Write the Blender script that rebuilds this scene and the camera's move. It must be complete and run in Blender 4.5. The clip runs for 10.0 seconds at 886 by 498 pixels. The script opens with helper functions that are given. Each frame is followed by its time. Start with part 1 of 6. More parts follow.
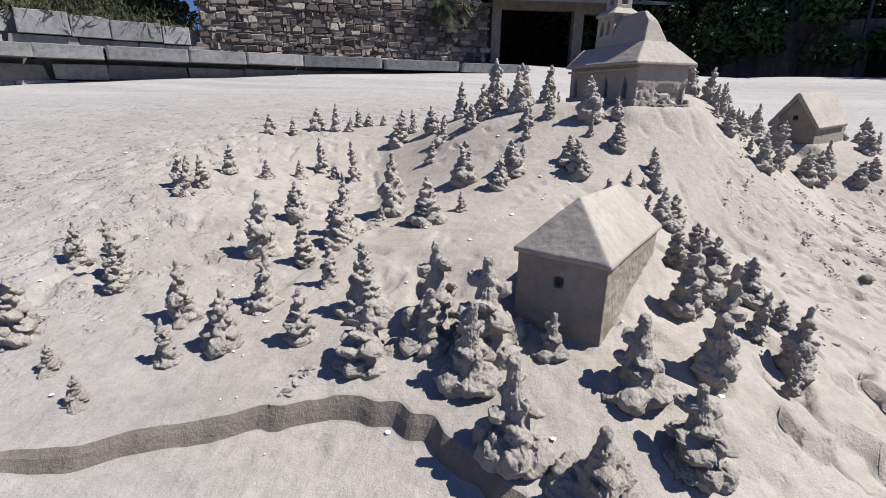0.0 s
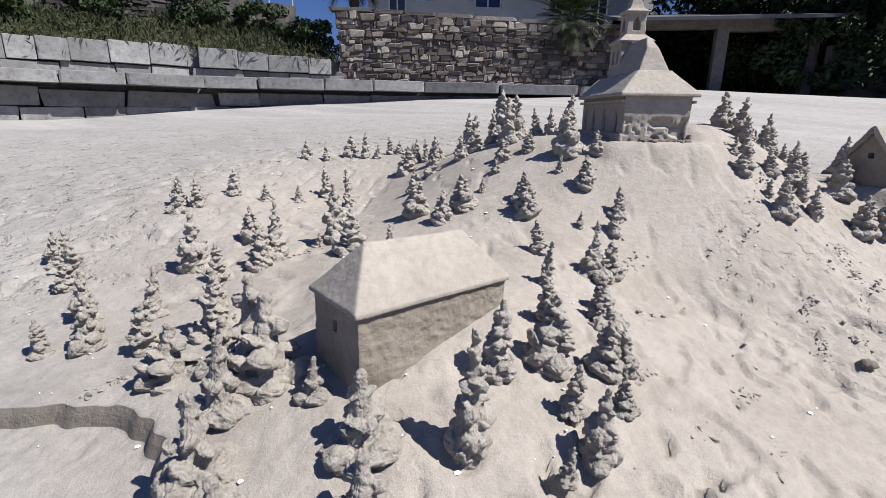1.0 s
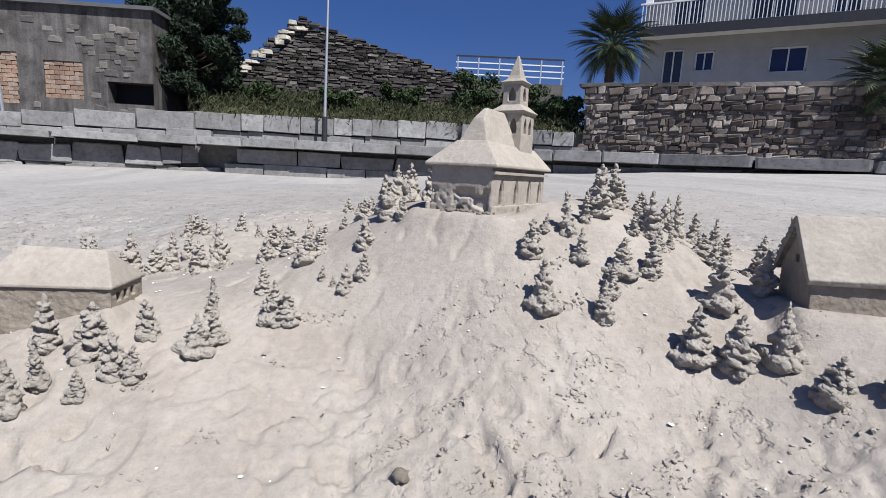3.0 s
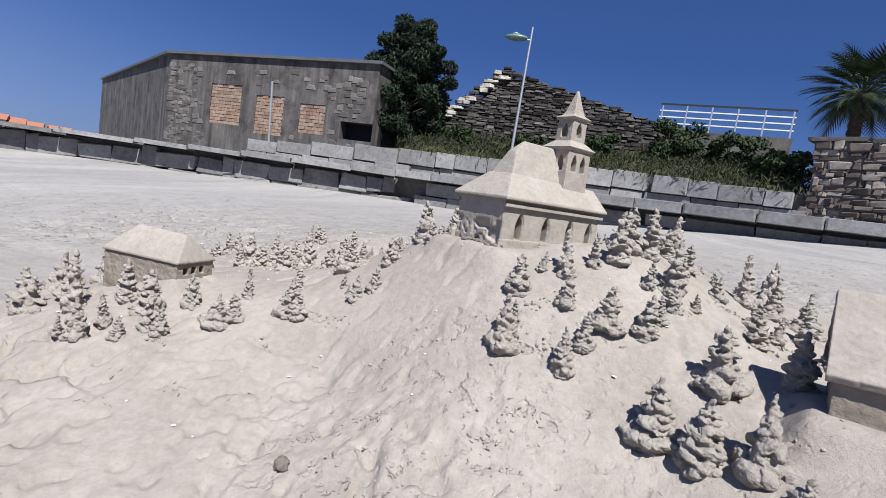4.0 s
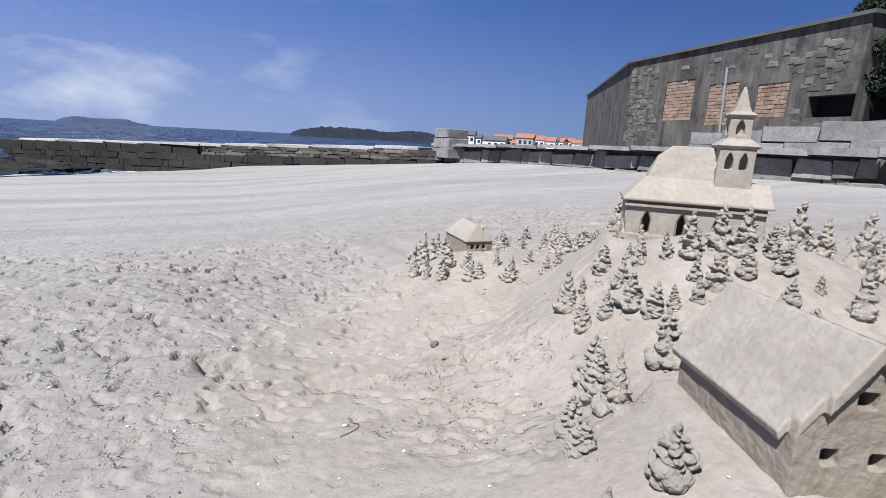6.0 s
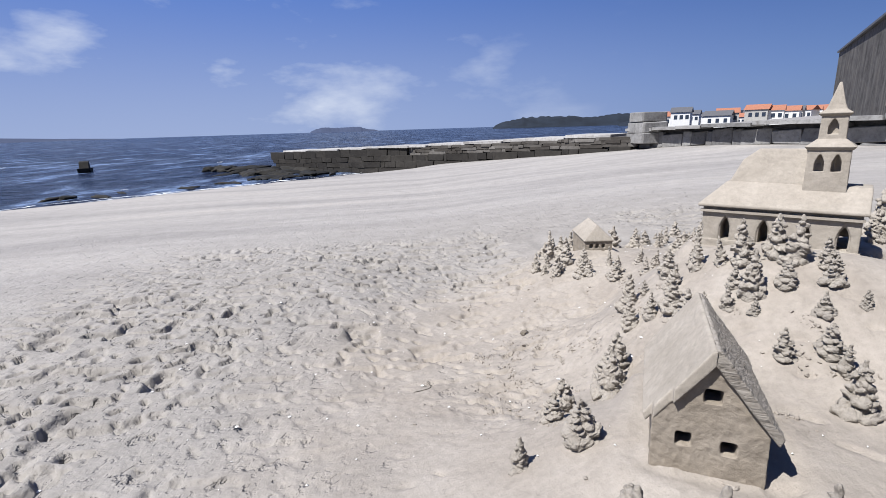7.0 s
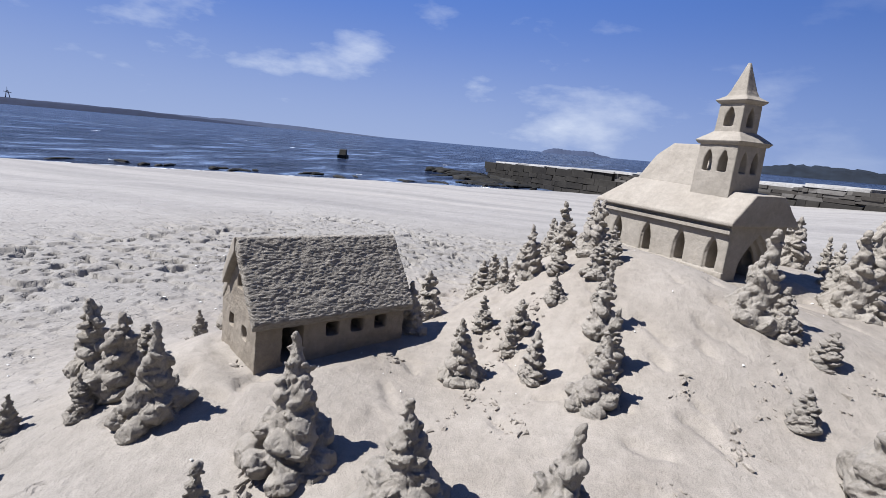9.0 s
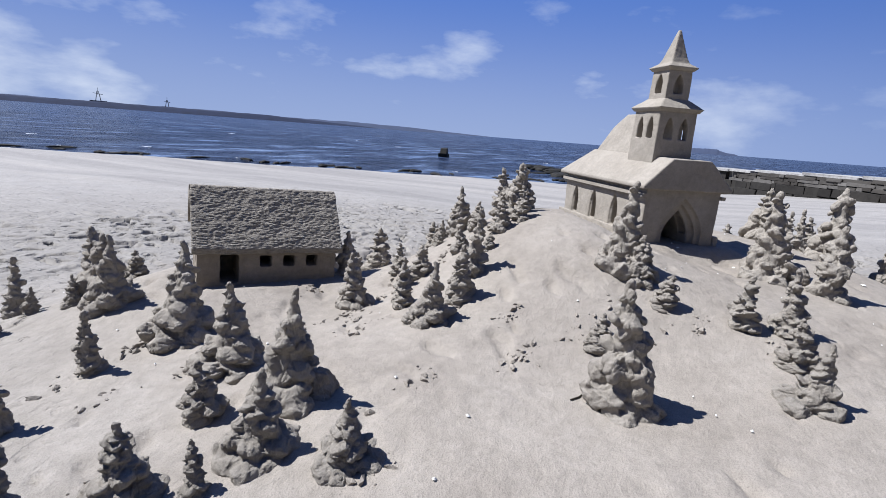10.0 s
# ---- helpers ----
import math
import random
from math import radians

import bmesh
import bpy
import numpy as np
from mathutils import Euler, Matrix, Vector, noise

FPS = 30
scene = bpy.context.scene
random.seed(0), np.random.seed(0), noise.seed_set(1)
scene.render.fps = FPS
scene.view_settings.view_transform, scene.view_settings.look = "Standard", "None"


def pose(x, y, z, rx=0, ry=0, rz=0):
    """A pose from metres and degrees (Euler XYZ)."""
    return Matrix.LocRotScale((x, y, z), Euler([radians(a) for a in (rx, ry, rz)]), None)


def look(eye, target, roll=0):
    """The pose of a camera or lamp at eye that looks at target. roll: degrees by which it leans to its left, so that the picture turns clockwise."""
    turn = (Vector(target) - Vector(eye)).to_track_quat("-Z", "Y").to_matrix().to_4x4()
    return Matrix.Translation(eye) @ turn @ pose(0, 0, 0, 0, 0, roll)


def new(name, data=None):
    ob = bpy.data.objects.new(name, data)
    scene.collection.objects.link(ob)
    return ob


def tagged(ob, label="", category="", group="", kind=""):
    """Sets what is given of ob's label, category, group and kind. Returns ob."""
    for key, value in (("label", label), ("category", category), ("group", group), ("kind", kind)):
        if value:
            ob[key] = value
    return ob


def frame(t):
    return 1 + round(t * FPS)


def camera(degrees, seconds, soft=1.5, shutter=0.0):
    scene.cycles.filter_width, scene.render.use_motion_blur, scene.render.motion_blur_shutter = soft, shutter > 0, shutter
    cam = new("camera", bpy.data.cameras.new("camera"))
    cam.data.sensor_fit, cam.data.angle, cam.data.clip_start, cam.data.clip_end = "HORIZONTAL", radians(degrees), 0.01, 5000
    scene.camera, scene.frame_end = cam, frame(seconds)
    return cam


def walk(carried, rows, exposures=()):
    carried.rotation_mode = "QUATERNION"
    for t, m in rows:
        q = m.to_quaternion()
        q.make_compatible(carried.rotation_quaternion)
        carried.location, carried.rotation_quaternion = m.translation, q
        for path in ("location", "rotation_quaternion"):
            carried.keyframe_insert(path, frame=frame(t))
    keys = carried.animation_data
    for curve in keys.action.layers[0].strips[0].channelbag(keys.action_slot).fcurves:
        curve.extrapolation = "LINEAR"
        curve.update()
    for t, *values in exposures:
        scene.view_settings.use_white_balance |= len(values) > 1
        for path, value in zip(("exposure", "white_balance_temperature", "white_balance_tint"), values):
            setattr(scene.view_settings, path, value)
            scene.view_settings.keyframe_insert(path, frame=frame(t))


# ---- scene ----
cam = camera(84.5, 10.0, soft=0.75)
PATH = [
    (0, (-4.1862, -0.6187, 0.9559), (-3.3438, -0.1723, 0.6540), 1.002),
    (0.5, (-3.9025, -1.0277, 0.9615), (-3.1184, -0.4735, 0.6820), 0.514),
    (1, (-3.5114, -1.5086, 1.0438), (-2.8139, -0.8431, 0.7781), 1.037),
    (1.5, (-2.9649, -2.0226, 1.1121), (-2.3824, -1.2557, 0.8427), 1.134),
    (2, (-2.3521, -2.5004, 1.1382), (-1.8937, -1.6495, 0.8816), 0.628),
    (2.5, (-1.7902, -2.9040, 1.1094), (-1.4062, -2.0063, 0.8931), 1.613),
    (2.7, (-1.4712, -3.0763, 1.1243), (-1.1513, -2.1481, 0.9343), 2.145),
    (3.8, (-0.1829, -3.2458, 1.1292), (-0.2360, -2.2526, 1.0257), 7.309),
    (4, (0.0235, -3.2485, 1.1368), (-0.1354, -2.2668, 1.0315), 8.565),
    (4.5, (0.4001, -3.3905, 1.2299), (0.0454, -2.4642, 1.1031), 10.605),
    (5, (0.9669, -3.4417, 1.2909), (0.4151, -2.6210, 1.1426), 7.817),
    (5.5, (1.5227, -3.2742, 1.3606), (0.8100, -2.6020, 1.1599), 6.022),
    (6, (2.2833, -3.1460, 1.5032), (1.4242, -2.6817, 1.2877), 3.109),
    (6.2, (2.4405, -3.0456, 1.5415), (1.5456, -2.6533, 1.3288), 2.759),
    (7.3, (3.2258, -2.2204, 1.7941), (2.2510, -2.2324, 1.5714), -1.663),
    (7.5, (3.1910, -1.9687, 1.7004), (2.2125, -2.0216, 1.5012), -0.180),
    (8, (3.1730, -1.3572, 1.6184), (2.2042, -1.5097, 1.4231), 2.387),
    (8.5, (3.1073, -0.8203, 1.4782), (2.1600, -1.0693, 1.2767), 5.395),
    (9, (3.1301, -0.2782, 1.4437), (2.2127, -0.6146, 1.2310), 5.155),
    (9.5, (3.0976, 0.2896, 1.4140), (2.2388, -0.1668, 1.1813), 3.290),
    (10, (3.0619, 0.6654, 1.3692), (2.2396, 0.1455, 1.1381), 4.388),
]
walk(cam, [(t, look(eye, target, roll)) for t, eye, target, roll in PATH],
     exposures=[(0.0, 0.94, 6360, 10), (2.5, 0.8, 6260, 10), (4.5, 0.86, 6180, 10), (6.0, 0.84, 6170, 10), (7.5, 0.86, 6350, 10), (8.5, 0.89, 6270, 10), (10.0, 0.8, 6000, 10)])

# ---- world and sun ----
SUN_AZ, SUN_EL = 155.0, 55.0
sky_world = bpy.data.worlds.new("sky")
scene.world = sky_world
sky_world.use_nodes = True
wt = sky_world.node_tree
wt.nodes.clear()
w_out = wt.nodes.new("ShaderNodeOutputWorld")
w_bg = wt.nodes.new("ShaderNodeBackground")
w_sky = wt.nodes.new("ShaderNodeTexSky")
w_sky.sky_type = "NISHITA"
w_sky.sun_disc = False
w_sky.sun_elevation, w_sky.sun_rotation = radians(SUN_EL), radians(SUN_AZ)
w_sky.air_density, w_sky.dust_density, w_sky.ozone_density = 1.0, 0.3, 2.0
w_bg.inputs["Strength"].default_value = 0.024
# fair-weather clouds, low over the sea
w_co = wt.nodes.new("ShaderNodeTexCoord")
w_sep = wt.nodes.new("ShaderNodeSeparateXYZ")
w_map = wt.nodes.new("ShaderNodeMapping")
w_map.inputs["Scale"].default_value = (1.0, 1.0, 2.6)
w_map.inputs["Location"].default_value = (0.35, 0.1, 0.0)
w_noi = wt.nodes.new("ShaderNodeTexNoise")
w_noi.inputs["Scale"].default_value = 4.2
w_noi.inputs["Detail"].default_value = 6.0
w_noi.inputs["Roughness"].default_value = 0.55
w_rmp = wt.nodes.new("ShaderNodeMapRange")
w_rmp.inputs["From Min"].default_value, w_rmp.inputs["From Max"].default_value = 0.53, 0.8
w_low = wt.nodes.new("ShaderNodeMapRange")
w_low.inputs["From Min"].default_value, w_low.inputs["From Max"].default_value = 0.42, 0.12
w_sea = wt.nodes.new("ShaderNodeMapRange")
w_sea.inputs["From Min"].default_value, w_sea.inputs["From Max"].default_value = 0.15, 0.8
w_mul = wt.nodes.new("ShaderNodeMath")
w_mul.operation = "MULTIPLY"
w_mu2 = wt.nodes.new("ShaderNodeMath")
w_mu2.operation = "MULTIPLY"
w_mix = wt.nodes.new("ShaderNodeMix")
w_mix.data_type = "RGBA"
w_mix.inputs[7].default_value = (18.0, 19.0, 21.0, 1)
wt.links.new(w_co.outputs["Generated"], w_map.inputs["Vector"])
wt.links.new(w_map.outputs["Vector"], w_noi.inputs["Vector"])
wt.links.new(w_co.outputs["Generated"], w_sep.inputs["Vector"])
wt.links.new(w_noi.outputs["Fac"], w_rmp.inputs["Value"])
wt.links.new(w_sep.outputs["Z"], w_low.inputs["Value"])
wt.links.new(w_rmp.outputs["Result"], w_mul.inputs[0])
wt.links.new(w_low.outputs["Result"], w_mul.inputs[1])
wt.links.new(w_mul.outputs["Value"], w_mu2.inputs[0])
wt.links.new(w_sea.outputs["Result"], w_mu2.inputs[1])
wt.links.new(w_mu2.outputs["Value"], w_mix.inputs["Factor"])
w_tint = wt.nodes.new("ShaderNodeMix")
w_tint.data_type, w_tint.blend_type = "RGBA", "MULTIPLY"
w_tint.inputs["Factor"].default_value = 1.0
w_tint.inputs[7].default_value = (0.42, 0.66, 1.22, 1)
wt.links.new(w_sky.outputs["Color"], w_tint.inputs[6])
w_hz = wt.nodes.new("ShaderNodeMapRange")
w_hz.interpolation_type = "SMOOTHSTEP"
w_hz.inputs["From Min"].default_value, w_hz.inputs["From Max"].default_value = 0.3, -0.05
w_hx = wt.nodes.new("ShaderNodeMapRange")
w_hx.interpolation_type = "SMOOTHSTEP"
w_hx.inputs["From Min"].default_value, w_hx.inputs["From Max"].default_value = -0.5, 0.95
w_hx.inputs["To Min"].default_value = 0.22
w_dot = wt.nodes.new("ShaderNodeVectorMath")
w_dot.operation = "DOT_PRODUCT"
w_dot.inputs[1].default_value = (-0.6, -0.8, 0.0)
wt.links.new(w_co.outputs["Generated"], w_dot.inputs[0])
wt.links.new(w_dot.outputs["Value"], w_sea.inputs["Value"])
w_hm = wt.nodes.new("ShaderNodeMath")
w_hm.operation = "MULTIPLY"
w_haze = wt.nodes.new("ShaderNodeMix")
w_haze.data_type = "RGBA"
w_haze.inputs[7].default_value = (8.3, 10.2, 15.3, 1)
wt.links.new(w_sep.outputs["Z"], w_hz.inputs["Value"])
wt.links.new(w_dot.outputs["Value"], w_hx.inputs["Value"])
wt.links.new(w_hz.outputs["Result"], w_hm.inputs[0])
wt.links.new(w_hx.outputs["Result"], w_hm.inputs[1])
wt.links.new(w_hm.outputs["Value"], w_haze.inputs["Factor"])
w_deep = wt.nodes.new("ShaderNodeMix")
w_deep.data_type = "RGBA"
w_deep.inputs[7].default_value = (2.5, 5.0, 13.6, 1)
wt.links.new(w_hx.outputs["Result"], w_deep.inputs["Factor"])
wt.links.new(w_tint.outputs[2], w_deep.inputs[6])
wt.links.new(w_deep.outputs[2], w_haze.inputs[6])
wt.links.new(w_haze.outputs[2], w_mix.inputs[6])
wt.links.new(w_mix.outputs[2], w_bg.inputs["Color"])
wt.links.new(w_bg.outputs["Background"], w_out.inputs["Surface"])

sun_data = bpy.data.lights.new("sun", "SUN")
sun_data.energy, sun_data.angle, sun_data.color = 5.0, radians(0.53), (1.0, 0.965, 0.925)
sun = new("sun", sun_data)
a, e = radians(SUN_AZ), radians(SUN_EL)
sun.matrix_world = look((20 * math.sin(a) * math.cos(e), 20 * math.cos(a) * math.cos(e), 20 * math.sin(e)), (0, 0, 0))


# ---- materials ----
def material(name, rough=0.9, metal=0.0):
    m = bpy.data.materials.new(name)
    m.use_nodes = True
    b = m.node_tree.nodes["Principled BSDF"]
    b.inputs["Roughness"].default_value, b.inputs["Metallic"].default_value = rough, metal
    b.inputs["Specular IOR Level"].default_value = 0.25
    return m, m.node_tree, b


def noise_node(nt, scale, detail=4.0, rough=0.6, vec=None, kind="ShaderNodeTexNoise"):
    n = nt.nodes.new(kind)
    n.inputs["Scale"].default_value = scale
    if kind == "ShaderNodeTexNoise":
        n.inputs["Detail"].default_value, n.inputs["Roughness"].default_value = detail, rough
    if vec is not None:
        nt.links.new(vec, n.inputs["Vector"])
    return n


def ramp_node(nt, src, stops):
    r = nt.nodes.new("ShaderNodeValToRGB")
    els = r.color_ramp.elements
    while len(els) < len(stops):
        els.new(0.5)
    for el, (p, c) in zip(els, stops):
        el.position, el.color = p, (*c, 1)
    nt.links.new(src, r.inputs["Fac"])
    return r


def mix_node(nt, fac, a, b, mode="MIX"):
    m = nt.nodes.new("ShaderNodeMix")
    m.data_type, m.blend_type = "RGBA", mode
    if isinstance(fac, (int, float)):
        m.inputs["Factor"].default_value = fac
    else:
        nt.links.new(fac, m.inputs["Factor"])
    for i, s in ((6, a), (7, b)):
        if isinstance(s, tuple):
            m.inputs[i].default_value = (*s, 1)
        else:
            nt.links.new(s, m.inputs[i])
    return m


def bump_chain(nt, bsdf, layers):
    last = None
    for src, strength, dist in layers:
        b = nt.nodes.new("ShaderNodeBump")
        b.inputs["Strength"].default_value, b.inputs["Distance"].default_value = strength, dist
        nt.links.new(src, b.inputs["Height"])
        if last is not None:
            nt.links.new(last.outputs["Normal"], b.inputs["Normal"])
        last = b
    nt.links.new(last.outputs["Normal"], bsdf.inputs["Normal"])


def mat_sand(name, dark, light, fleck, lumps=0.012, big=2.2, coord="Object", relief=1.0):
    m, nt, b = material(name, 0.95)
    co = nt.nodes.new("ShaderNodeTexCoord").outputs[coord]
    n1 = noise_node(nt, big, 6, 0.6, co)
    n2 = noise_node(nt, 38, 5, 0.7, co)
    n3 = noise_node(nt, 420, 2, 0.6, co)
    col = ramp_node(nt, n1.outputs["Fac"], [(0.3, dark), (0.7, light)])
    g = ramp_node(nt, n2.outputs["Fac"], [(0.25, (0.72, 0.72, 0.72)), (0.6, (1, 1, 1)), (0.8, (1.12, 1.1, 1.08))])
    c2 = mix_node(nt, 0.75, col.outputs["Color"], g.outputs["Color"], "MULTIPLY")
    g3 = ramp_node(nt, n3.outputs["Fac"], [(0.3, (0.62, 0.6, 0.57)), (0.5, (1, 1, 1)), (0.72, (1.18, 1.18, 1.18))])
    c3 = mix_node(nt, fleck, c2.outputs[2], g3.outputs["Color"], "MULTIPLY")
    nt.links.new(c3.outputs[2], b.inputs["Base Color"])
    bump_chain(nt, b, [(n2.outputs["Fac"], 0.9 * relief, lumps), (n3.outputs["Fac"], 0.55 * relief, 0.0025)])
    return m


def mat_beach():
    """Dry pale beach sand, trampled; the heaped and watered sand of the mound is a little darker."""
    m, nt, b = material("beach_sand", 0.95)
    co = nt.nodes.new("ShaderNodeTexCoord").outputs["Object"]
    n0 = noise_node(nt, 0.5, 5, 0.6, co)
    n1 = noise_node(nt, 2.6, 6, 0.65, co)
    n2 = noise_node(nt, 24, 5, 0.7, co)
    n3 = noise_node(nt, 300, 2, 0.6, co)
    n4 = noise_node(nt, 8.5, 3, 0.55, co)
    n5 = noise_node(nt, 19, 2, 0.5, co)
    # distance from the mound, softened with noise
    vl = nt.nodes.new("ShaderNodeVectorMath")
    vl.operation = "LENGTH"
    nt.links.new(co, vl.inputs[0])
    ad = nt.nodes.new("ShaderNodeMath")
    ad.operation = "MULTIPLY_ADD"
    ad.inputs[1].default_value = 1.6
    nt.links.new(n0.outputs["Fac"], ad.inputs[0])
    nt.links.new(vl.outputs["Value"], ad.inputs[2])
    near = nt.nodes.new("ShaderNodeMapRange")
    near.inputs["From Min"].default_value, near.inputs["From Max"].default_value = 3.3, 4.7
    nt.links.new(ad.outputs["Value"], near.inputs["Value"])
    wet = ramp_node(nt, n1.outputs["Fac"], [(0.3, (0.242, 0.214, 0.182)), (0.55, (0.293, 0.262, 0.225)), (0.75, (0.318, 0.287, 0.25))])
    # duller grey sand round the mound, its extra darkness standing in for lens falloff
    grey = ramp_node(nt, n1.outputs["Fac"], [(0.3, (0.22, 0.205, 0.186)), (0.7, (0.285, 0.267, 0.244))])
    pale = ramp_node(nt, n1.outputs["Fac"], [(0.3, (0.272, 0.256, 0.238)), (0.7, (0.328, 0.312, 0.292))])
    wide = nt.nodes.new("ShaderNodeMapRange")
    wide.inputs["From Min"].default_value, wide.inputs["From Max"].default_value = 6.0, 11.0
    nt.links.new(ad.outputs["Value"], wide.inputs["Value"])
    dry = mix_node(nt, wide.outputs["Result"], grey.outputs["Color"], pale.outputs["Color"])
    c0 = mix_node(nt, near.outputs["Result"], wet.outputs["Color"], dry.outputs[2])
    mp = nt.nodes.new("ShaderNodeMapping")
    mp.inputs["Rotation"].default_value = (0, 0, radians(-39.7))
    mp.inputs["Scale"].default_value = (0.55, 0.035, 1.0)
    nt.links.new(co, mp.inputs["Vector"])
    n6 = noise_node(nt, 1.0, 4, 0.6, mp.outputs["Vector"])
    band = ramp_node(nt, n6.outputs["Fac"], [(0.35, (0.8, 0.8, 0.81)), (0.55, (1, 1, 1)), (0.7, (1.1, 1.09, 1.07))])
    far = nt.nodes.new("ShaderNodeMapRange")
    far.inputs["From Min"].default_value, far.inputs["From Max"].default_value = 6.0, 12.0
    nt.links.new(vl.outputs["Value"], far.inputs["Value"])
    c0 = mix_node(nt, far.outputs["Result"], c0.outputs[2], mix_node(nt, 1.0, c0.outputs[2], band.outputs["Color"], "MULTIPLY").outputs[2])
    g = ramp_node(nt, n2.outputs["Fac"], [(0.25, (0.7, 0.7, 0.69)), (0.6, (1, 1, 1)), (0.8, (1.12, 1.1, 1.08))])
    c1 = mix_node(nt, 0.7, c0.outputs[2], g.outputs["Color"], "MULTIPLY")
    g3 = ramp_node(nt, n3.outputs["Fac"], [(0.3, (0.62, 0.6, 0.57)), (0.5, (1, 1, 1)), (0.72, (1.18, 1.18, 1.18))])
    c2 = mix_node(nt, 0.55, c1.outputs[2], g3.outputs["Color"], "MULTIPLY")
    nt.links.new(c2.outputs[2], b.inputs["Base Color"])
    pit = ramp_node(nt, n4.outputs["Fac"], [(0.3, (0, 0, 0)), (0.38, (0.8, 0.8, 0.8)), (0.7, (1, 1, 1))])
    pit2 = ramp_node(nt, n5.outputs["Fac"], [(0.3, (0, 0, 0)), (0.42, (0.9, 0.9, 0.9)), (0.7, (1, 1, 1))])
    trod = nt.nodes.new("ShaderNodeMapRange")
    trod.inputs["From Min"].default_value, trod.inputs["From Max"].default_value = 2.6, 3.6
    nt.links.new(vl.outputs["Value"], trod.inputs["Value"])
    fade = nt.nodes.new("ShaderNodeMapRange")
    fade.inputs["From Min"].default_value, fade.inputs["From Max"].default_value = 26.0, 9.0
    nt.links.new(vl.outputs["Value"], fade.inputs["Value"])
    both = nt.nodes.new("ShaderNodeMath")
    both.operation = "MULTIPLY"
    nt.links.new(trod.outputs["Result"], both.inputs[0])
    nt.links.new(fade.outputs["Result"], both.inputs[1])
    calm_at = nt.nodes.new("ShaderNodeVectorMath")
    calm_at.operation = "DISTANCE"
    calm_at.inputs[1].default_value = (-3.7, 0.15, 0.0)
    nt.links.new(co, calm_at.inputs[0])
    calm = nt.nodes.new("ShaderNodeMapRange")
    calm.inputs["From Min"].default_value, calm.inputs["From Max"].default_value = 0.9, 1.5
    nt.links.new(calm_at.outputs["Value"], calm.inputs["Value"])
    less = nt.nodes.new("ShaderNodeMath")
    less.operation = "MULTIPLY"
    nt.links.new(both.outputs["Value"], less.inputs[0])
    nt.links.new(calm.outputs["Result"], less.inputs[1])
    both = less
    rough_at = nt.nodes.new("ShaderNodeVectorMath")
    rough_at.operation = "DISTANCE"
    rough_at.inputs[1].default_value = (0.0, -1.6, 0.25)
    nt.links.new(co, rough_at.inputs[0])
    slope = nt.nodes.new("ShaderNodeMapRange")
    slope.inputs["From Min"].default_value, slope.inputs["From Max"].default_value = 1.3, 0.5
    slope.inputs["To Max"].default_value = 0.55
    nt.links.new(rough_at.outputs["Value"], slope.inputs["Value"])
    mx = nt.nodes.new("ShaderNodeMath")
    mx.operation = "MAXIMUM"
    nt.links.new(both.outputs["Value"], mx.inputs[0])
    nt.links.new(slope.outputs["Result"], mx.inputs[1])
    both = mx
    pit = mix_node(nt, both.outputs["Value"], (1.0, 1.0, 1.0), pit.outputs["Color"])
    pit2 = mix_node(nt, both.outputs["Value"], (1.0, 1.0, 1.0), pit2.outputs["Color"])
    bump_chain(nt, b, [(pit.outputs[2], 0.75, 0.042), (pit2.outputs[2], 0.6, 0.016), (n2.outputs["Fac"], 0.65, 0.012), (noise_node(nt, 75, 3, 0.6, co).outputs["Fac"], 0.35, 0.005), (n3.outputs["Fac"], 0.5, 0.0025)])
    return m


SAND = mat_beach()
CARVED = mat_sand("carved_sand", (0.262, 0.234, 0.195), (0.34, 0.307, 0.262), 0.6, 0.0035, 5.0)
DRIP = mat_sand("drip_sand", (0.285, 0.257, 0.22), (0.38, 0.347, 0.302), 0.6, 0.008, 7.0)
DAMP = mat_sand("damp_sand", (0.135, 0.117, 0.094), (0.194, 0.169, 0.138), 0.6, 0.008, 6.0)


def mat_thatch():
    m, nt, b = material("raked_sand", 0.95)
    co = nt.nodes.new("ShaderNodeTexCoord").outputs["Object"]
    mp = nt.nodes.new("ShaderNodeMapping")
    mp.inputs["Scale"].default_value = (30, 0, 88)
    nt.links.new(co, mp.inputs["Vector"])
    n1 = noise_node(nt, 1.0, 5, 0.7, mp.outputs["Vector"])
    n2 = noise_node(nt, 2.3, 4, 0.7, mp.outputs["Vector"])
    n3 = noise_node(nt, 420, 2, 0.6, co)
    col = ramp_node(nt, n1.outputs["Fac"], [(0.32, (0.205, 0.18, 0.15)), (0.47, (0.305, 0.276, 0.237)), (0.7, (0.375, 0.345, 0.303))])
    g3 = ramp_node(nt, n3.outputs["Fac"], [(0.3, (0.7, 0.68, 0.66)), (0.55, (1, 1, 1))])
    c3 = mix_node(nt, 0.6, col.outputs["Color"], g3.outputs["Color"], "MULTIPLY")
    nt.links.new(c3.outputs[2], b.inputs["Base Color"])
    bump_chain(nt, b, [(n1.outputs["Fac"], 1.0, 0.024), (n2.outputs["Fac"], 0.8, 0.009), (n3.outputs["Fac"], 0.5, 0.002)])
    return m


THATCH = mat_thatch()
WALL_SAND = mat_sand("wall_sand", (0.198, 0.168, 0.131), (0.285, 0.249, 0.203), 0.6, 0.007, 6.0)


